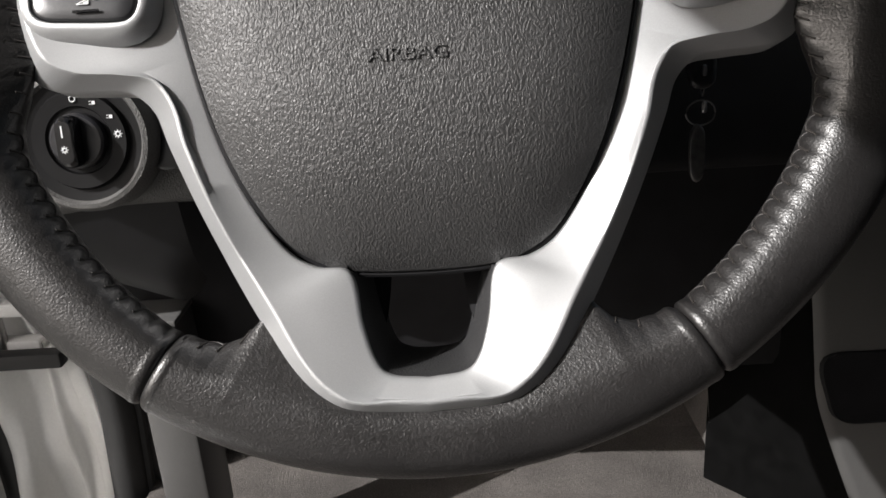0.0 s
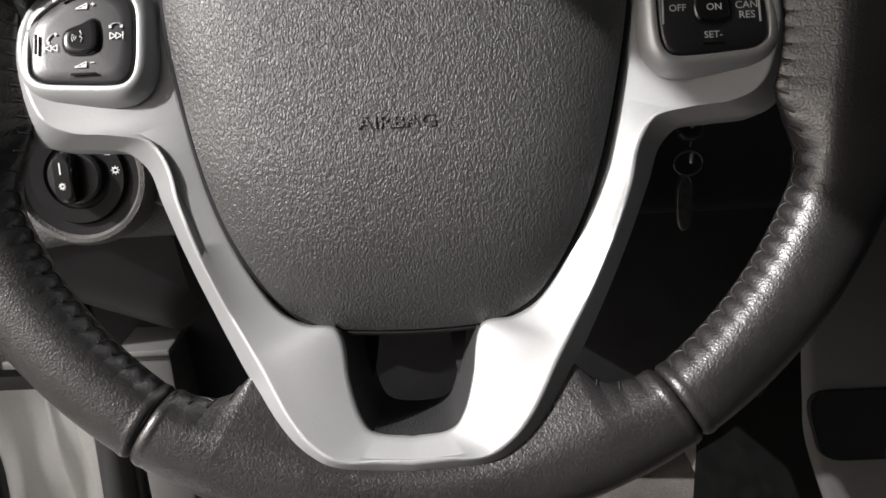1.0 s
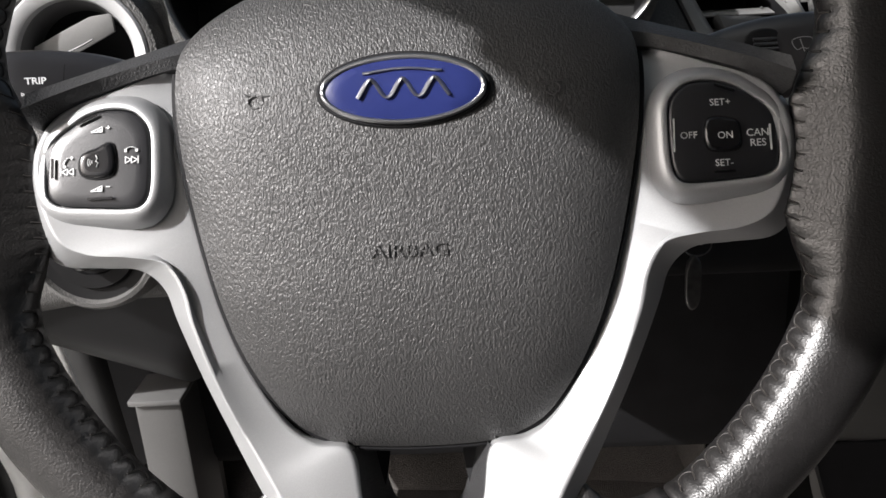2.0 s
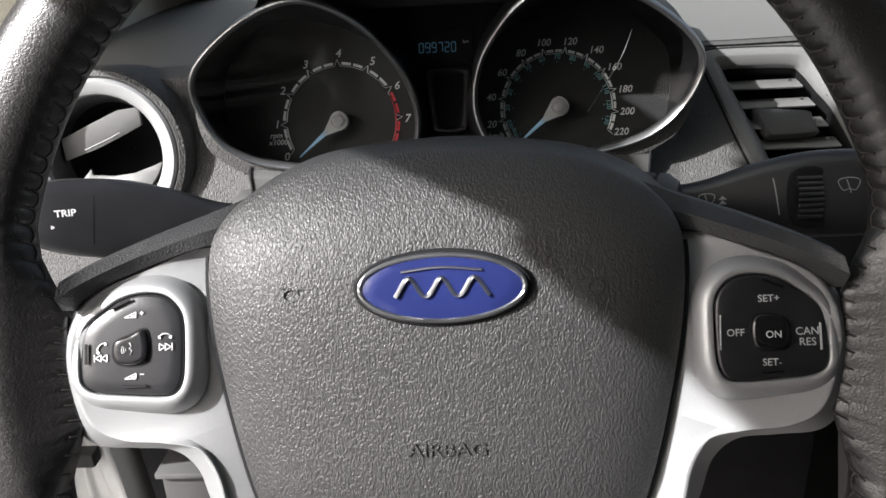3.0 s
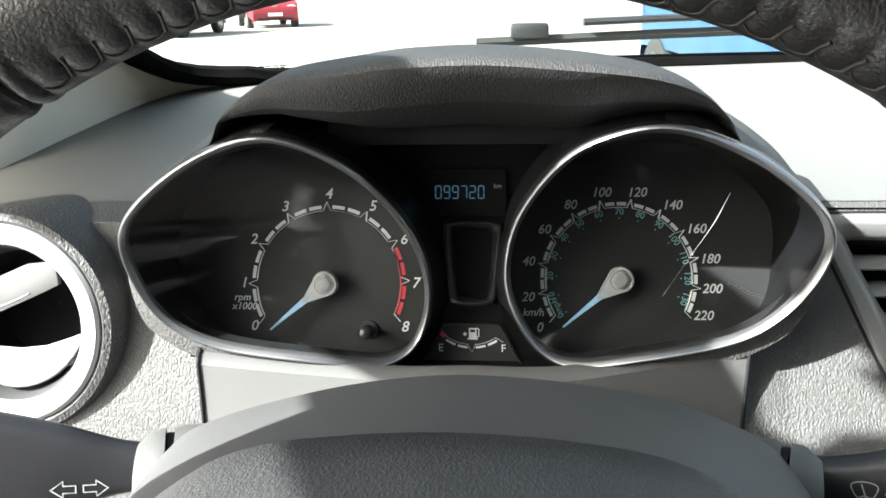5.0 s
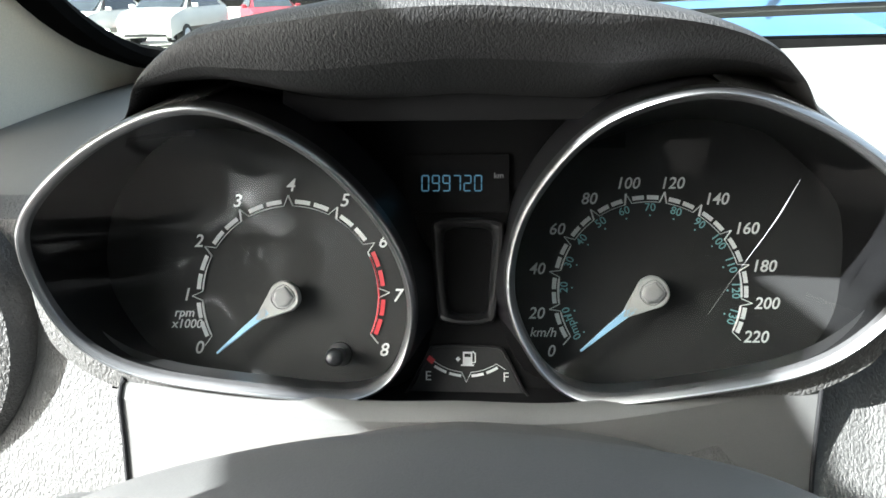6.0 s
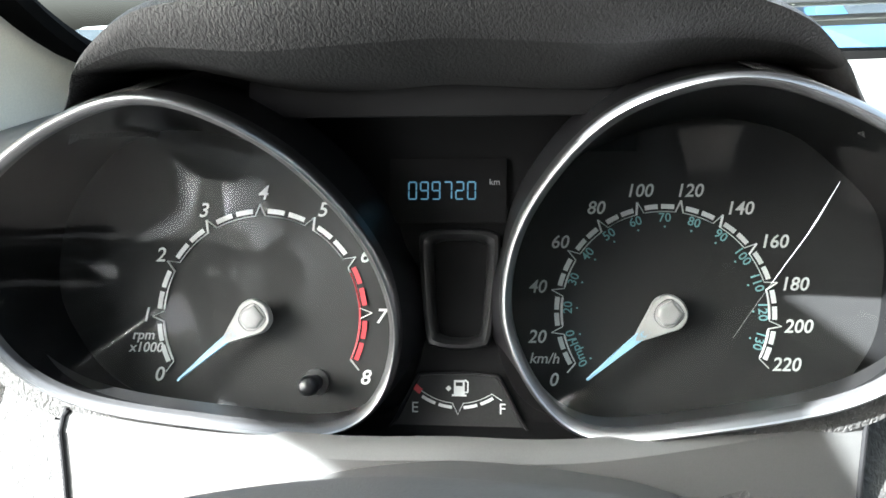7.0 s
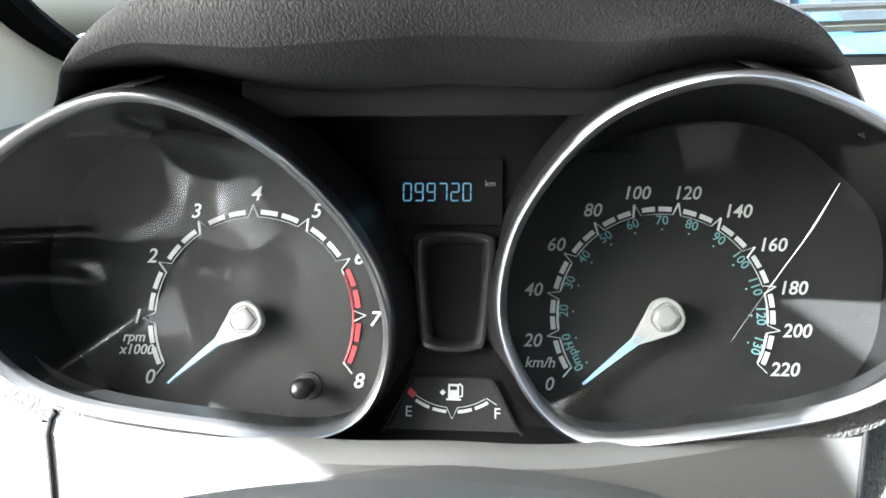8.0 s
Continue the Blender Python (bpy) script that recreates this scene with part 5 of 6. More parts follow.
for y in (0.0318, 0.0178, 0.0030, -0.0118, -0.0266, -0.0410):
    x0, x1 = 0.1868 + (0.039 - y) * 0.40, 0.2365 + (0.0365 - y) * 0.50
    slat = [[CV @ Vector((x + (0.001 if x < 0.2 else 0) * 0, y + dy, dz)) for x in np.linspace(x0, x1, 16)] for dy, dz in ((0.0056, -0.0150), (0.0050, -0.0135), (-0.0040, -0.0030), (-0.0050, -0.0024), (-0.0056, -0.0036), (0.0038, -0.0165))]
    part("slat", grid(slat, True), SLAT, cv, "grey slat")
    part("slat_pivot", lathe([(0.0012, -0.002), (0.0012, 0.0006), (0.0002, 0.0008)], on(CV, x1 - 0.006, y + 0.0028, -0.0100), 8), STEEL, cv)
for x in (0.212, 0.232, 0.252):
    part("cross_vane", grid([at(CV, [(x + 0.012 * (0.03 - y), y, z) for z in (-0.018, -0.028)]) for y in (0.040, -0.045)]), MATTE, cv)
tab = curve([(0.2035, 0.0105), (0.2075, 0.0112), (0.2385, 0.0082), (0.2420, 0.0040), (0.2450, -0.0050), (0.2430, -0.0080), (0.2150, -0.0092), (0.2105, -0.0070)], 60, True)
part("thumb_tab", pad(tab, 0.0085, on(CV, 0, 0, -0.006), 0.16, 0.001), TAB, cv, "dark grey thumb tab")

# ---- light switch ----
ls = thing("light_switch", (-0.233, 0.522, 0.745), "round black headlamp switch with white symbols", "light switch")
LM = frame_of((-0.2325, 0.5165, 0.7915), 8)
part("surround", lathe([(0.0495, -0.034), (0.0490, -0.012), (0.0480, -0.004), (0.0455, 0.0005), (0.0425, 0.0012), (0.0405, -0.002)], LM, 64), GRAIN, ls, "grained surround")
part("dish", lathe([(0.0405, -0.002), (0.0330, -0.0030), (0.0315, 0.001), (0.0225, 0.0005), (0.0215, -0.0015), (0.0005, -0.0015)], LM, 64), FUNNEL, ls, "black dish")
part("knob", lathe([(0.0185, -0.002), (0.0180, 0.004), (0.0165, 0.0055), (0.0005, 0.0055)], LM, 48), SMOOTH, ls, "black turning knob")
grip = curve([(-0.0052, 0.0150), (0.0052, 0.0150), (0.0062, 0.0), (0.0052, -0.0150), (-0.0052, -0.0150), (-0.0062, 0.0)], 48, True)
part("grip", pad(grip, 0.0125, on(LM, -0.0015, 0, 0.0060), 0.35), GLOSSY, ls, "glossy grip bar")
part("marking", bars([(-0.0018, 0.0070, 0.0075, 0.0009, 90)], on(LM, 0, 0, 0.0188)), WHITE_INK, ls)


def sunburst(m, r=0.0022):
    rays = [(1.6 * r * math.cos(a), 1.6 * r * math.sin(a), 0.0011, 0.0005, math.degrees(a)) for a in np.linspace(0, 2 * math.pi, 8, endpoint=False)]
    return join(tube(at(m, [(r * math.cos(a), r * math.sin(a), 0.0002) for a in np.linspace(0, 2 * math.pi, 16, endpoint=False)]), 0.00045, 4, True), bars(rays, m))


part("marking", sunburst(on(LM, -0.0015, -0.0045, 0.0188), 0.0012), WHITE_INK, ls, "white sun symbol")
for deg, kind in ((90, "ring"), (62, "side"), (32, "beam"), (6, "sun")):
    m = on(LM, 0.0270 * math.cos(radians(deg)), 0.0270 * math.sin(radians(deg)), 0.0012)
    if kind == "ring":
        g = tube(at(m, [(0.0019 * math.cos(a), 0.0019 * math.sin(a), 0.0002) for a in np.linspace(0, 2 * math.pi, 16, endpoint=False)]), 0.0004, 4, True)
    elif kind == "sun":
        g = sunburst(m, 0.0015)
    else:
        g = bars([(0.0008, 0, 0.0020, 0.0022, 0), (-0.0013, 0.0010, 0.0014, 0.0004, 10), (-0.0013, -0.0008, 0.0014, 0.0004, -10)], m)
    part("marking", g, WHITE_INK, ls, "white lamp symbol")
part("dimmer", pad(curve([(-0.011, -0.017), (0.011, -0.017), (0.011, 0.017), (-0.011, 0.017)], 40, True), 0.003, frame_of((-0.180, 0.533, 0.786), 12), 0.15), SMOOTH, ls, "black dimmer wheel cover")

# ---- ignition key ----
key = thing("car_key", (0.150, 0.445, 0.80), "car key in the ignition with a hanging metal fob", "key")
part("key_bow", pad(curve([(-0.006, -0.010), (0.006, -0.010), (0.007, 0.010), (-0.007, 0.010)], 32, True), 0.004, frame_of((0.1545, 0.452, 0.823), 20), 0.3), SMOOTH, key, "black key bow")
part("ring", tube([Vector((0.1545 + 0.0082 * math.cos(a), 0.4490, 0.7975 + 0.0072 * math.sin(a))) for a in np.linspace(0, 2 * math.pi, 28, endpoint=False)], 0.0005, 6, True), DULL, key, "split ring")
part("chain_link", tube([Vector((0.1550, 0.4495 + 0.003 * math.cos(a), 0.812 + 0.005 * math.sin(a))) for a in np.linspace(0, 2 * math.pi, 16, endpoint=False)], 0.0005, 6, True), DULL, key)
for x, z, h in ((0.1550, 0.8215, 0.0034), (0.1540, 0.8145, 0.0020), (0.1558, 0.8010, 0.0034)):
    part("chain_bead", lathe([(0.0002, h), (0.0013, h * 0.8), (0.0016, 0.0), (0.0013, -h * 0.8), (0.0002, -h)], Matrix.Translation((x, 0.4470, z)), 12), STEEL, key, "bright chain bead")
fob = curve([(0, 0.0165), (0.0038, 0.0120), (0.0045, 0.0), (0.0036, -0.0125), (0, -0.0170), (-0.0036, -0.0125), (-0.0045, 0.0), (-0.0038, 0.0120)], 40, True)
part("fob", pad(fob, 0.0022, frame_of((0.1520, 0.4450, 0.7755), 4), 0.2), DULL, key, "oval metal fob")

# ---- lower cabin ----
solo("carpet_floor", grid([[Vector((x, y, 0.335 + 0.02 * noise.noise((x * 5, y * 5, 0)) + max(0.0, y - 0.85) * 0.8)) for x in np.linspace(-0.36, 1.1, 40)] for y in np.linspace(-1.3, 1.15, 50)]), CARPET, "brown-grey carpeted car floor", "floor", "structure")
solo("firewall", box((-0.40, 1.15, 0.3), (1.14, 1.17, 0.97)), MATTE, "dark bulkhead ahead of the footwell", "bulkhead", "structure")
console = thing("centre_console", (0.34, 0.62, 0.335), "pale grey centre console with an open black pocket", "console")
side = curve([(0.286, 0.720), (0.294, 0.638), (0.299, 0.592), (0.303, 0.550), (0.310, 0.505), (0.345, 0.408), (0.372, 0.335), (0.386, 0.295)], 40)
rows = [[Vector((x + d, 0.60 + e - 0.06 * max(0, 0.70 - z), z)) for x, z in side] for d, e in ((0.0, 0.006), (0.004, 0.002), (0.010, 0.0), (0.14, 0.0), (0.28, 0.0), (0.29, 0.01), (0.30, 0.16))]
part("body", grid(rows), CONSOLE, console, "pale grey plastic body")
pocket = curve([(0.313, 0.558), (0.36, 0.561), (0.44, 0.560), (0.445, 0.53), (0.44, 0.500), (0.36, 0.496), (0.328, 0.499), (0.317, 0.520)], 60, True)
rows = [[Vector((cx + (x - cx) * s, y - 0.06 * max(0, 0.70 - z) - 0.004, z)) for x, z in pocket for cx in (0.375,)] for s, y in ((1.10, 0.6025), (1.06, 0.6000), (1.0, 0.6015), (0.01, 0.6030))]
part("pocket", grid(rows, False, True), MATTE, console, "black open pocket")
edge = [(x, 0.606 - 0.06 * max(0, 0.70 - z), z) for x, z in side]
# footwell shade is put into this panel's near-black colour
part("side_panel", grid([[Vector((x - 0.004 * f ** 0.5 + (0.268 - x) * f ** 1.6, y + (0.745 - y) * f, z)) for x, y, z in edge] for f in np.linspace(0, 1, 14)]), NEAR_BLACK, console, "side panel facing the footwell, its shade painted near-black")
part("tunnel", grid([[Vector((x, y, z)) for y in np.linspace(0.742, 1.12, 8)] for x, z in ((0.300, 0.30), (0.270, 0.36), (0.262, 0.45), (0.262, 0.60), (0.268, 0.73))]), CARPET, console, "carpeted side of the tunnel")

solo("footwell_side_panel", grid([[Vector((x, y, z)) for z in np.linspace(0.25, 0.93, 10)] for x, y in ((-0.372, 0.789), (-0.384, 0.86), (-0.388, 1.0), (-0.388, 1.16))]), CONSOLE, "dark grey plastic side panel deep in the footwell", "trim panel", "structure")
low_panel = []
for x in np.linspace(-0.365, -0.185, 24):
    foot = 0.700 - 0.055 * max(0.0, min(1.0, (x + 0.335) / 0.125)) + 0.020 * max(0.0, (x + 0.21) / 0.025) ** 2
    low_panel.append([Vector((x, 0.542 + 0.22 * (0.742 - z) + 0.020 * f ** 4, z)) for f in np.linspace(0, 1, 12) for z in (0.744 + (foot - 0.744) * f,)])
# near-black colour stands in for the shade that falls on this panel
solo("lower_dash_panel", grid(low_panel), FUNNEL, "plastic panel under the light switch, shade painted near-black", "trim panel", "structure")
bracket = thing("fuse_box_cover", (-0.245, 0.60, 0.42), "dark grey plastic cover below the dashboard", "cover")
part("body", box((-0.266, 0.596, 0.40), (-0.225, 0.66, 0.620)), CONSOLE, bracket, bevel=0.004)
part("top_lip", box((-0.268, 0.590, 0.619), (-0.223, 0.66, 0.6245)), PANEL, bracket, "pale moulded upper lip", bevel=0.0015)
# left side: kick panel, seal and painted pillar seen through the open door
solo("kick_panel", grid([[Vector((x, y, z)) for z in np.linspace(0.2, 0.62, 8)] for x, y in ((-0.290, 0.84), (-0.297, 0.805), (-0.330, 0.79), (-0.372, 0.79))]), PANEL, "grey plastic kick panel in the footwell", "trim panel")
seal_path = [Vector((x, 0.775, z)) for x, z in curve([(-0.392, 0.20), (-0.381, 0.38), (-0.379, 0.47), (-0.395, 0.60), (-0.43, 0.78), (-0.45, 0.93)], 30)]
seal = thing("door_seal", (-0.39, 0.775, 0.2), "black rubber door seal along the pillar", "door seal")
part("bulb", tube(seal_path, 0.020, 14, up=(0, 1, 0)), RUBBER, seal, "hollow rubber bulb")
part("lip", tube([p + Vector((0.020, 0.004, 0)) for p in seal_path], 0.006, 8, up=(0, 1, 0)), RUBBER, seal, "thin sealing lip")
pillar = thing("hinge_pillar", (-0.55, 0.82, 0.2), "white painted door hinge pillar with pressed recesses", "pillar", "", "structure")
jx = curve([(-0.405, 0.15), (-0.408, 0.40), (-0.425, 0.55), (-0.455, 0.72), (-0.48, 0.92)], 40)
rows = [[Vector((x - d, 0.795 + e + 0.006 * math.sin(z * 34 + d * 60) * min(1.0, d / 0.04), z)) for x, z in jx] for d, e in paired(((0.0, 0.01), (0.003, 0.0), (0.018, 0.0), (0.023, 0.006), (0.029, 0.024), (0.048, 0.030), (0.055, 0.022), (0.061, 0.022), (0.067, 0.031), (0.090, 0.034), (0.099, 0.022), (0.107, 0.008), (0.125, 0.004), (0.14, 0.05)), 60)]
part("pressing", grid(rows), BODY_WHITE, pillar, "white pressed steel")
for z in (0.545, 0.500):
    part("hinge_leaf", box((-0.530, 0.800, z), (-0.462, 0.822, z + 0.016)), BODY_WHITE, pillar, bevel=0.003)
    part("hinge_bolt", lathe([(0.0005, 0.008), (0.007, 0.008), (0.0075, 0.0), (0.0075, -0.01)], frame_of((-0.455 - 0.012, 0.812, z + 0.008), 0), 12), STEEL, pillar)
part("hinge_pin", tube([(-0.505, 0.803, 0.49), (-0.505, 0.803, 0.57)], 0.007, 12), STEEL, pillar)
solo("door_check", box((-0.62, 0.772, 0.494), (-0.428, 0.792, 0.512)), RUBBER, "black door check strap at the pillar", "door check", bevel=0.003)
door = thing("open_door", (-0.56, 0.80, 0.3), "open white driver's door with dark inner trim", "car door")
dm4 = Matrix.Translation((-0.53, 0.82, 0)) @ Matrix.Rotation(radians(-52), 4, "Z")
part("skin", moved(box((-0.05, -1.15, 0.22), (-0.02, 0.0, 0.93)), dm4), BODY_WHITE, door, bevel=0.01)
part("inner_trim", moved(box((-0.02, -1.10, 0.28), (0.03, -0.05, 0.93)), dm4), DARK, door, bevel=0.012)
part("edge_seal", moved(tube([(-0.01, -0.01, 0.24), (-0.012, -0.012, 0.6), (-0.01, -0.01, 0.93)], 0.018, 12), dm4), RUBBER, door)
solo("sill", box((-0.50, -1.2, 0.16), (-0.36, 0.70, 0.33)), BODY_WHITE, "white painted door sill", "sill", "structure", bevel=0.02)

# ---- cabin shell ----
# outline fitted to the shadow edges on rim, panel and dash
PILLAR = [(-0.06, 1.370), (0.039, 1.333), (0.323, 1.212), (0.40, 1.168), (0.60, 1.065), (0.85, 0.960), (0.95, 0.935), (1.06, 0.945), (0.86, 1.040), (0.60, 1.155), (0.400, 1.252), (0.356, 1.262), (0.300, 1.268), (0.255, 1.280), (0.222, 1.298), (0.195, 1.340), (0.165, 1.395), (0.0, 1.430), (-0.06, 1.440)]
for name, x0, x1, lab in (("a_pillar", -0.46, -0.385, "cream trimmed windscreen pillar, swollen to cast shade"), ("a_pillar", 1.125, 1.20, "cream trimmed far windscreen pillar")):
    bm = bmesh.new()
    o = curve(PILLAR, 90, True)
    lo = [bm.verts.new((x0 - 0.02 * (1.4 - z), y, z)) for y, z in o]
    # added inward swell halfway down, there to block sun from dials and dash
    hi = [bm.verts.new((x1 + 0.02 * (1.4 - z) + (0.08 * max(0.0, min(1.0, (y - 0.275) / 0.055, (0.80 - y) / 0.06)) if x1 < 0 else 0.0), y, z)) for y, z in o]
    bm.faces.new(lo)
    bm.faces.new(hi[::-1])
    for i in range(len(o)):
        bm.faces.new((lo[i], hi[i], hi[(i + 1) % len(o)], lo[(i + 1) % len(o)]))
    solo(name, bm, CREAM, lab, "pillar", "structure", bevel=0.012)
# unseen front edge of lining and roof reaches forward to shade the rim
solo("ceiling", grid([[Vector((x, y, 1.435 - 0.03 * ((x - 0.37) / 0.8) ** 2)) for x in np.linspace(-0.46, 1.20, 20)] for y in (0.20, 0.0, -0.2, -0.6, -1.4)]), HEADLINER, "pale grey fabric roof lining", "ceiling", "structure")
solo("roof", grid([[Vector((x, y, 1.475 - 0.04 * ((x - 0.37) / 0.8) ** 2)) for x in np.linspace(-0.48, 1.22, 20)] for y in (0.215, 0.0, -0.2, -0.6, -1.45)]), BODY_WHITE, "white painted roof", "roof", "structure")
solo("roof_rail", box((-0.49, -1.45, 1.346), (-0.42, 0.02, 1.47)), CREAM, "cream trimmed rail above the door opening", "roof rail", "structure", bevel=0.006)
solo("roof_rail", box((1.16, -1.45, 1.33), (1.22, 0.02, 1.47)), CREAM, "cream trimmed rail above the far door", "roof rail", "structure", bevel=0.02)
# out of view; dark colour keeps its bounce off the steering wheel rim
solo("centre_pillar", box((-0.49, -0.62, 0.36), (-0.43, -0.50, 1.40)), SEAT, "unseen door pillar, darkened to cut light on the wheel", "pillar", "structure", bevel=0.02)
solo("far_door_panel", box((1.13, -0.9, 0.30), (1.20, 0.75, 0.93)), DARK, "dark trimmed passenger door", "door panel", "structure", bevel=0.02)
solo("rear_wall", box((-0.49, -1.47, 0.30), (1.22, -1.42, 1.05)), SEAT, "dark cloth rear bench backrest", "rear bench", "structure", bevel=0.02)
for x0, x1 in ((-0.49, -0.43), (1.16, 1.22)):
    solo("quarter_panel", box((x0, -1.45, 0.90), (x1, -0.62, 1.40)), SEAT, "dark trimmed rear quarter panel", "panel", "structure", bevel=0.02)
solo("tailgate", box((-0.49, -1.47, 1.03), (1.22, -1.43, 1.44)), SEAT, "dark trimmed inside of the closed tailgate", "tailgate", "structure", bevel=0.01)
for px, words in ((0.0, "dark cloth driver's headrest on two posts"), (0.74, "dark cloth passenger's headrest on two posts")):
    rest = thing("headrest", (px, -0.78, 1.08), words, "headrest", "headrests")
    part("cushion", moved(box((-0.13, -0.05, 0.0), (0.13, 0.05, 0.20)), Matrix.Translation((px, -0.70, 1.13)) @ Matrix.Rotation(radians(12), 4, "X")), SEAT, rest, bevel=0.03)
    for s in (-0.06, 0.06):
        part("post", tube([(px + s, -0.70, 1.17), (px + s, -0.67, 1.05)], 0.006, 8), STEEL, rest, "steel post")
twin = thing("passenger_seat", (0.74, -0.35, 0.335), "dark cloth passenger seat", "car seat")
part("cushion", box((0.49, -0.42, 0.40), (0.99, 0.08, 0.56)), SEAT, twin, bevel=0.05)
part("backrest", moved(box((-0.24, -0.07, 0.0), (0.24, 0.07, 0.62)), Matrix.Translation((0.74, -0.46, 0.52)) @ Matrix.Rotation(radians(20), 4, "X")), SEAT, twin, bevel=0.05)
seat = thing("driver_seat", (0, -0.35, 0.335), "dark cloth driver's seat", "car seat")
part("cushion", box((-0.25, -0.42, 0.40), (0.25, 0.08, 0.56)), SEAT, seat, bevel=0.05)
part("backrest", moved(box((-0.24, -0.07, 0.0), (0.24, 0.07, 0.62)), Matrix.Translation((0, -0.46, 0.52)) @ Matrix.Rotation(radians(20), 4, "X")), SEAT, seat, bevel=0.05)

upper = paired([(-0.225, 0.962, 0.984), (-0.257, 0.945, 0.992), (-0.284, 0.922, 1.000), (-0.297, 0.894, 1.011), (-0.301, 0.850, 1.032), (-0.296, 0.790, 1.062), (-0.292, 0.74, 1.085)], 50)
lower_edge = paired([(-0.250, 1.00, 0.950), (-0.300, 1.00, 0.950), (-0.322, 0.97, 0.945), (-0.326, 0.93, 0.943), (-0.332, 0.87, 0.940), (-0.342, 0.79, 0.936), (-0.348, 0.745, 0.945)], 50)
rows = [[Vector(a * (1 - f) + b * f + np.array((-0.010, -0.012, 0.004)) * math.sin(f * math.pi)) for a, b in zip(upper, lower_edge)] for f in np.linspace(0, 1, 14)]
solo("pillar_trim", grid(rows), CREAM, "cream plastic trim at the foot of the windscreen pillar", "pillar trim", "structure")

# added pane out of view; its strong tint dims daylight from the right
solo("side_window", grid([[Vector((1.19 - 0.10 * f, y, 0.92 + 0.43 * f)) for y in np.linspace(-0.62, 0.80 - 0.62 * f, 8)] for f in np.linspace(0, 1, 6)]), SIDE_GLASS, "unseen passenger window, added to dim light from the right", "window", "structure")

# windscreen and its lower edge
def screen_at(x, f):
    bow = ((x - 0.37) / 0.78) ** 2
    return Vector((x, 1.055 - 1.02 * f - 0.12 * bow * (1 - 0.5 * f), 0.984 + 0.45 * f - 0.012 * bow * (1 - f)))


ws = thing("windscreen", (0.37, 1.05, 0.985), "raked glass windscreen with a black lower border", "windscreen", "", "structure")
pane = part("pane", grid([[screen_at(x, f) for x in np.linspace(-0.31, 1.10, 30)] for f in np.linspace(0, 1, 14)]), SCREEN, ws, "clear glass")
pane.visible_shadow = False
corner = curve([(-0.270, 0.40), (-0.284, 0.28), (-0.291, 0.20), (-0.298, 0.135), (-0.299, 0.102), (-0.295, 0.070), (-0.282, 0.043), (-0.257, 0.030), (-0.228, 0.025), (-0.15, 0.012), (0.37, 0.004), (0.8, 0.008), (1.12, 0.06)], 90)
part("border", tube([screen_at(x, f) + Vector((0, -0.006, -0.002)) for x, f in corner], 0.014, 8, flat=0.65), NEAR_BLACK, ws, "black border")
label = thing("windscreen_label", screen_at(-0.21, 0.037), "small printed label at the foot of the windscreen", "label")
o0, ox, oy = screen_at(-0.21, 0.037), screen_at(-0.20, 0.037), screen_at(-0.21, 0.047)
ax = (ox - o0).normalized()
az = ax.cross(oy - o0).normalized()
ay = az.cross(ax)
lm = Matrix(((ax.x, ay.x, az.x, o0.x), (ax.y, ay.y, az.y, o0.y), (ax.z, ay.z, az.z, o0.z), (0, 0, 0, 1)))
random.seed(5)
for row in range(3):
    x = -0.019
    while x < 0.016:
        w = random.uniform(0.002, 0.006)
        part("print_bar", bars([(x + w / 2, 0.004 - 0.005 * row, w, 0.0022, 0)], on(lm, 0, 0, 0.001)), MATTE, label, "dark unreadable print")
        x += w + 0.0012
solo("cowl", grid([[Vector((x, y, z)) for x in np.linspace(-0.45, 1.15, 20)] for y, z in ((1.04, 0.960), (1.06, 0.975), (1.14, 0.972), (1.20, 0.955))]), DARK, "black plastic cowl below the windscreen", "cowl", "structure")
bonnet = [[Vector((x, y, 0.968 - 0.06 * ((x - 0.37) / 0.72) ** 2 - 0.10 * f - 0.16 * f ** 3)) for x in np.linspace(-0.36, 1.10, 30)] for f in np.linspace(0, 1, 20) for y in (1.17 + 0.85 * f,)]
solo("bonnet", grid(bonnet), BODY_WHITE, "white painted bonnet ahead of the windscreen", "bonnet", "structure")
wiper = thing("wiper", (0.10, 1.08, 0.985), "black windscreen wiper resting along the glass", "wiper")
part("blade", tube([screen_at(x, 0.035 + 0.030 * (x - 0.0)) + Vector((0, 0.012, 0.012)) for x in np.linspace(-0.02, 0.55, 14)], 0.005, 6), RUBBER, wiper)
part("arm", tube([screen_at(x, 0.045 + 0.03 * x) + Vector((0, 0.014, 0.022)) for x in np.linspace(0.08, 0.50, 10)], 0.006, 8, flat=0.6), SMOOTH, wiper)
part("bracket", moved(box((-0.018, -0.008, -0.006), (0.018, 0.008, 0.008)), Matrix.Translation(screen_at(0.03, 0.04) + Vector((0, 0.012, 0.018)))), SMOOTH, wiper, bevel=0.003)

# ---- car park ----
def fall(y):
    """The car park falls away gently ahead of the car."""
    return -0.0137 * max(0.0, min(y, 60.0) - 4.0)


solo("ground", grid([[Vector((x, y, fall(y))) for x in np.linspace(-150, 150, 13)] for y in (-150, -60, -20, 0, 4, 8, 16, 30, 60, 100, 150)]), ASPHALT, "pale sunlit concrete car park", "ground", "structure")


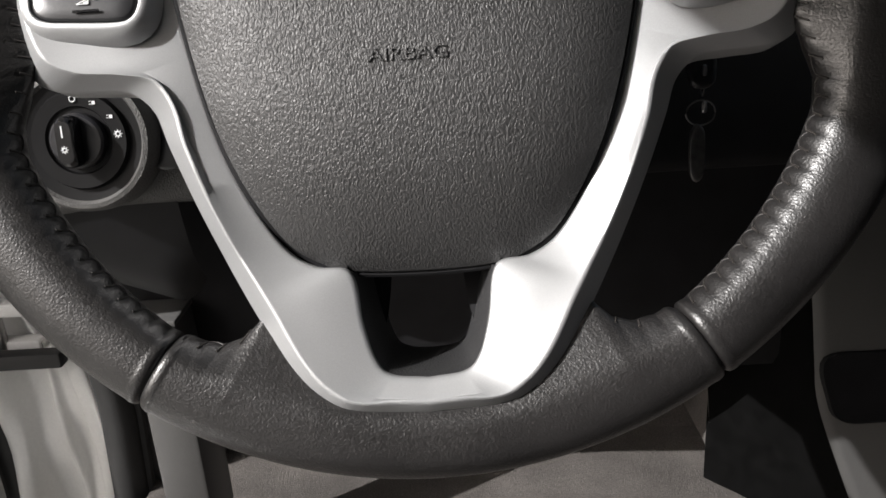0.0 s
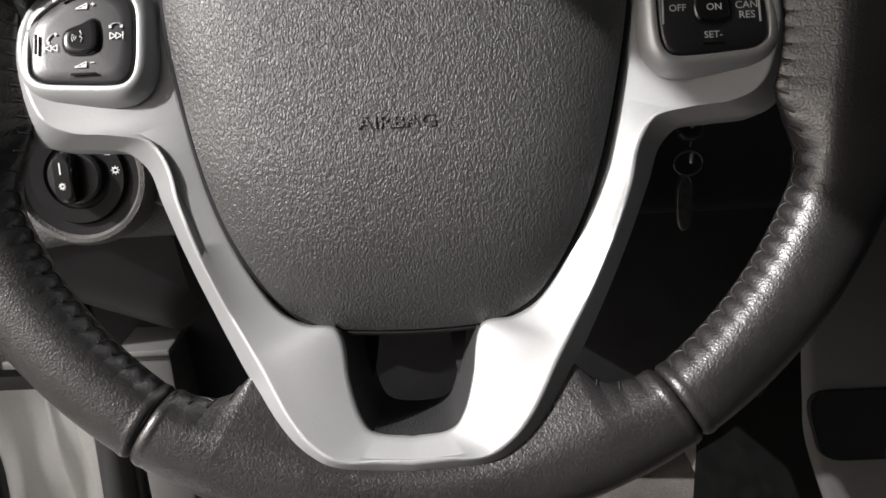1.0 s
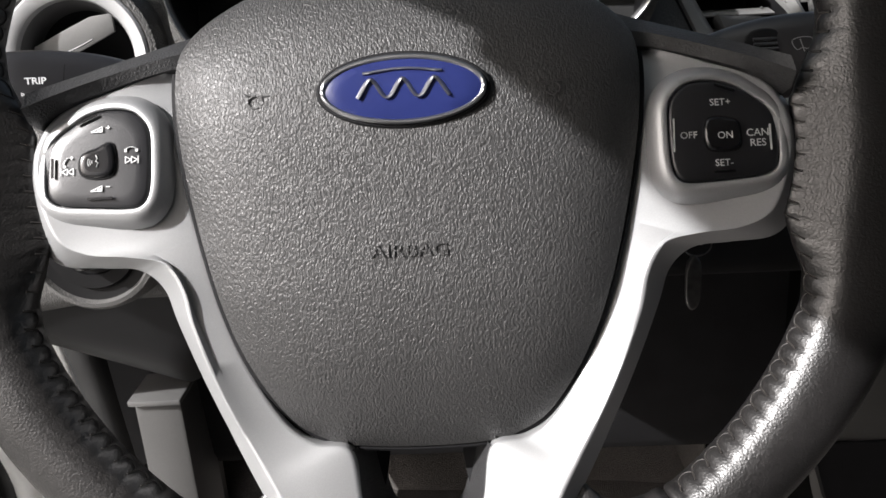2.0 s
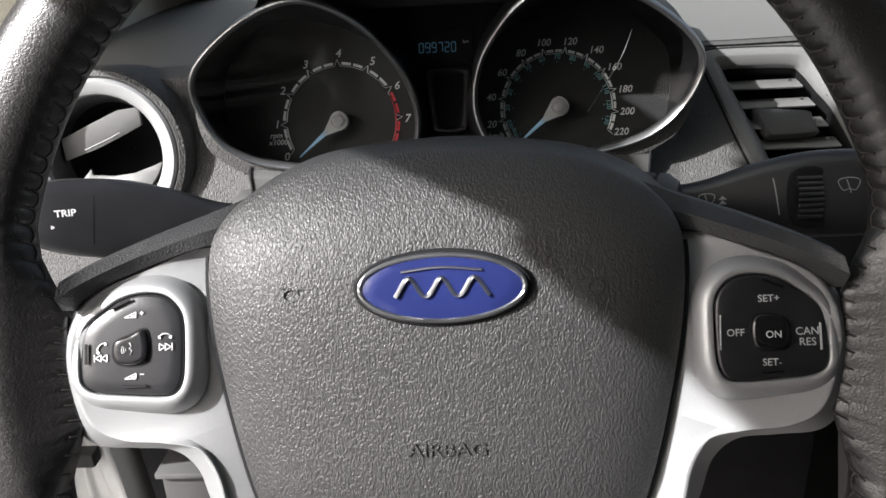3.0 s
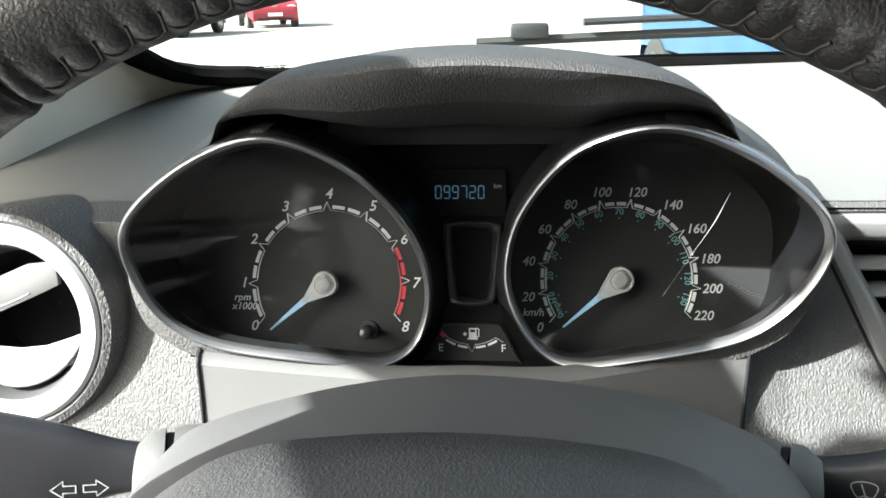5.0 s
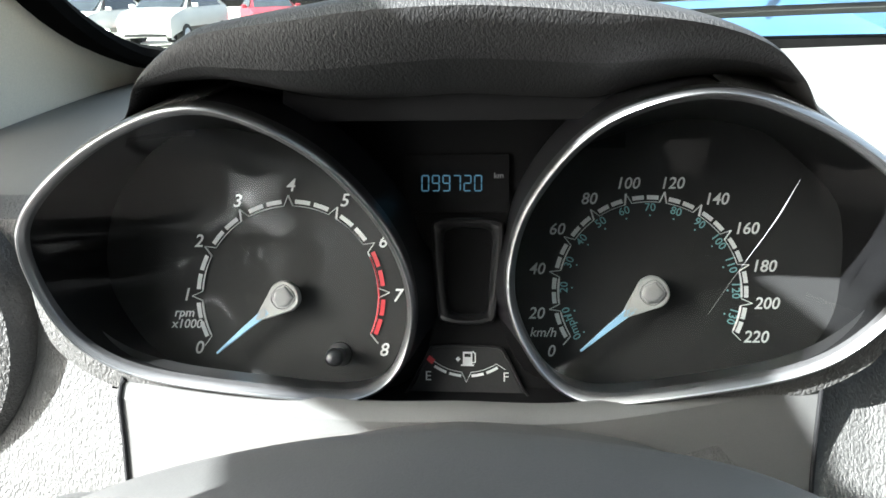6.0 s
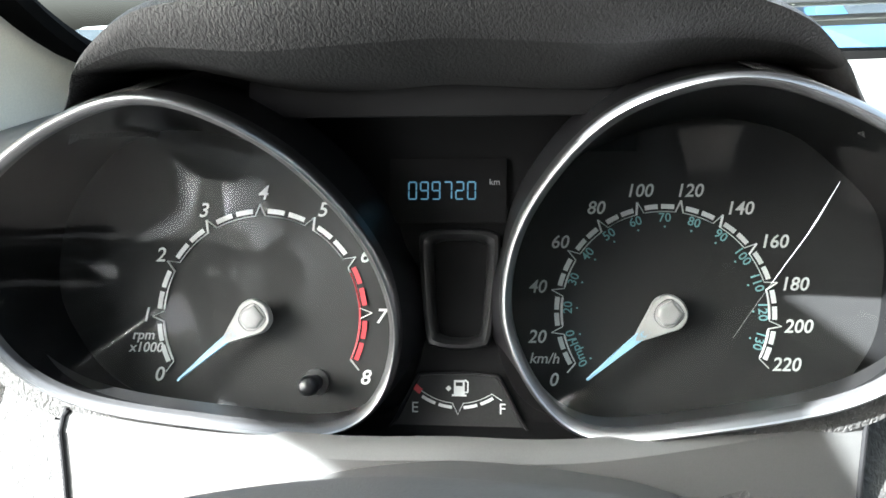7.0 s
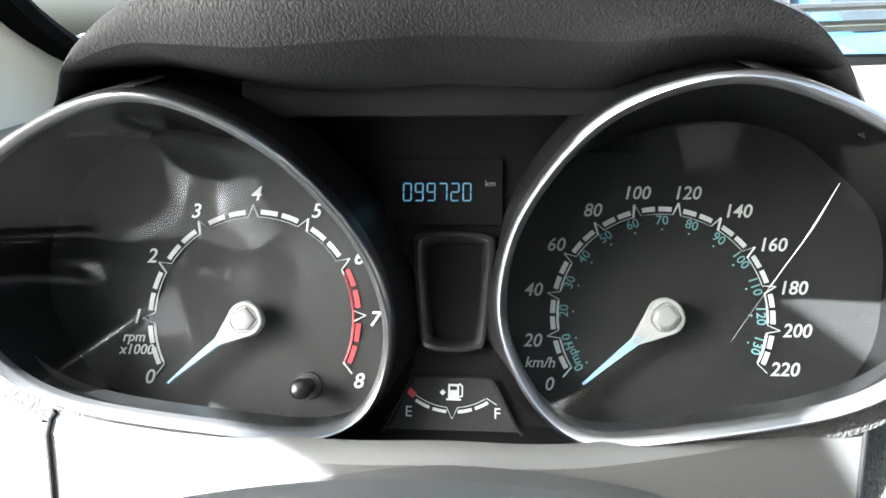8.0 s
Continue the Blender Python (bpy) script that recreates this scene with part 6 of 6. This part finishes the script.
def parked_car(name, at_xy, turn, paint, label, tall=1.0):
    """A parked hatchback, nose towards -y of its own frame."""
    m = Matrix.Translation((*at_xy, fall(at_xy[1]))) @ Matrix.Rotation(radians(turn), 4, "Z")
    car = thing(name, (*at_xy, fall(at_xy[1])), label, "car", "parked cars")
    belt = [(-1.88, 0.24), (-1.99, 0.30), (-2.03, 0.50), (-2.00, 0.72), (-1.80, 0.84), (-1.10, 0.98), (-0.4, 1.0), (1.2, 1.02), (1.85, 0.98), (1.98, 0.70), (1.95, 0.45), (1.86, 0.24)]
    o = curve(belt, 50)
    rows = []
    for s, dz in ((-1.0, -0.30), (-1.0, -0.05), (-0.96, 0.0), (-0.75, 0.02), (0, 0.04), (0.75, 0.02), (0.96, 0.0), (1.0, -0.05), (1.0, -0.30)):
        rows.append([m @ Vector((0.86 * s * (1 - 0.10 * max(0, (abs(y) - 1.5) / 0.5) ** 2), y, max(0.22, z + dz * (1 if dz > -0.1 else 1.6)) * tall)) for y, z in o])
    part("body", grid(rows), paint, car)
    roof = curve([(-1.05, 0.97), (-0.35, 1.38), (0.2, 1.46), (1.2, 1.42), (1.85, 1.0)], 40)
    rows = [[m @ Vector((s * (0.80 - 0.22 * max(0, (z - 1.0) / 0.46)), y, (0.96 + (z - 0.96) * k) * tall)) for y, z in roof] for s, k in ((-1, 0.0), (-1.0, 0.86), (-0.92, 0.97), (0, 1.02), (0.92, 0.97), (1.0, 0.86), (1, 0.0))]
    part("cabin", grid(rows), paint, car)
    glass_rows = [[m @ Vector((s * 0.68 * (1 - 0.12 * f), -1.10 + 0.72 * f - 0.012, (1.0 + 0.36 * f + 0.012) * tall)) for s in (-1, -0.5, 0, 0.5, 1)] for f in (0, 0.5, 1)]
    part("front_glass", grid(glass_rows), CAR_GLASS, car, "dark windscreen")
    for s in (-1, 1):
        part("side_glass", grid([[m @ Vector((s * (0.815 - 0.16 * f), y, (1.02 + 0.30 * f) * tall)) for y in (-0.72 + 0.40 * f, 0.3, 1.35 - 0.1 * f)] for f in (0, 1)]), CAR_GLASS, car, "dark side window")
        part("headlamp", moved(pad(curve([(-0.17, -0.05), (0.14, -0.09), (0.18, 0.02), (0.08, 0.09), (-0.16, 0.05)], 30, True), 0.05, m @ Matrix.Translation((s * 0.58, -1.95, 0.70 * tall)) @ Matrix.Rotation(radians(90), 4, "X"), 0.2), Matrix()), LAMP_LENS, car, "clear headlamp")
        part("mirror", moved(box((-0.09, -0.05, -0.06), (0.09, 0.05, 0.06)), m @ Matrix.Translation((s * 0.95, -0.72, 1.05 * tall))), paint, car, bevel=0.03)
        for y in (-1.25, 1.25):
            w = part("wheel", moved(join(tube([(0, 0, 0), (0.19, 0, 0)], 0.31, 28)), m @ Matrix.Translation((s * 0.86 - (0.17 if s > 0 else 0.02), y, 0.31))), TYRE, car)
            part("hub_cap", moved(lathe([(0.20, 0.0), (0.17, 0.02), (0.03, 0.03), (0.0005, 0.03)], Matrix.Rotation(radians(90 * s), 4, "Y")), m @ Matrix.Translation((s * 0.885, y, 0.31))), STEEL, w)
    part("grille", moved(box((-0.50, -0.02, -0.07), (0.50, 0.02, 0.07)), m @ Matrix.Translation((0, -2.0, 0.62 * tall))), MATTE, car, "black grille", bevel=0.02)
    part("bumper_grille", moved(box((-0.62, -0.02, -0.06), (0.62, 0.02, 0.06)), m @ Matrix.Translation((0, -1.98, 0.36 * tall))), MATTE, car, bevel=0.02)
    part("badge", moved(pad([(0.09 * math.cos(a), 0.036 * math.sin(a)) for a in np.linspace(0, 2 * math.pi, 28, endpoint=False)], 0.02, Matrix.Rotation(radians(90), 4, "X"), 0.1), m @ Matrix.Translation((0, -1.99, 0.76 * tall))), CHROME, car, "plain oval badge")
    part("number_plate", moved(box((-0.25, -0.012, -0.055), (0.25, 0.012, 0.055)), m @ Matrix.Translation((0, -2.02, 0.48 * tall))), PAPER, car, "blank pale number plate")
    return car


parked_car("blue_hatchback", (2.2, 6.0), 8, BODY_BLUE, "bright blue hatchback parked nose-on, oval badge on grille")
parked_car("white_crossover", (-9.9, 24.2), -3, BODY_SILVER, "white crossover parked at the far row", 1.05)
parked_car("white_hatchback", (-12.7, 24.7), -3, BODY_SILVER, "white hatchback parked beside the crossover", 1.0)
parked_car("red_hatchback", (-9.0, 30.5), 25, BODY_RED, "red hatchback parked behind the white cars")
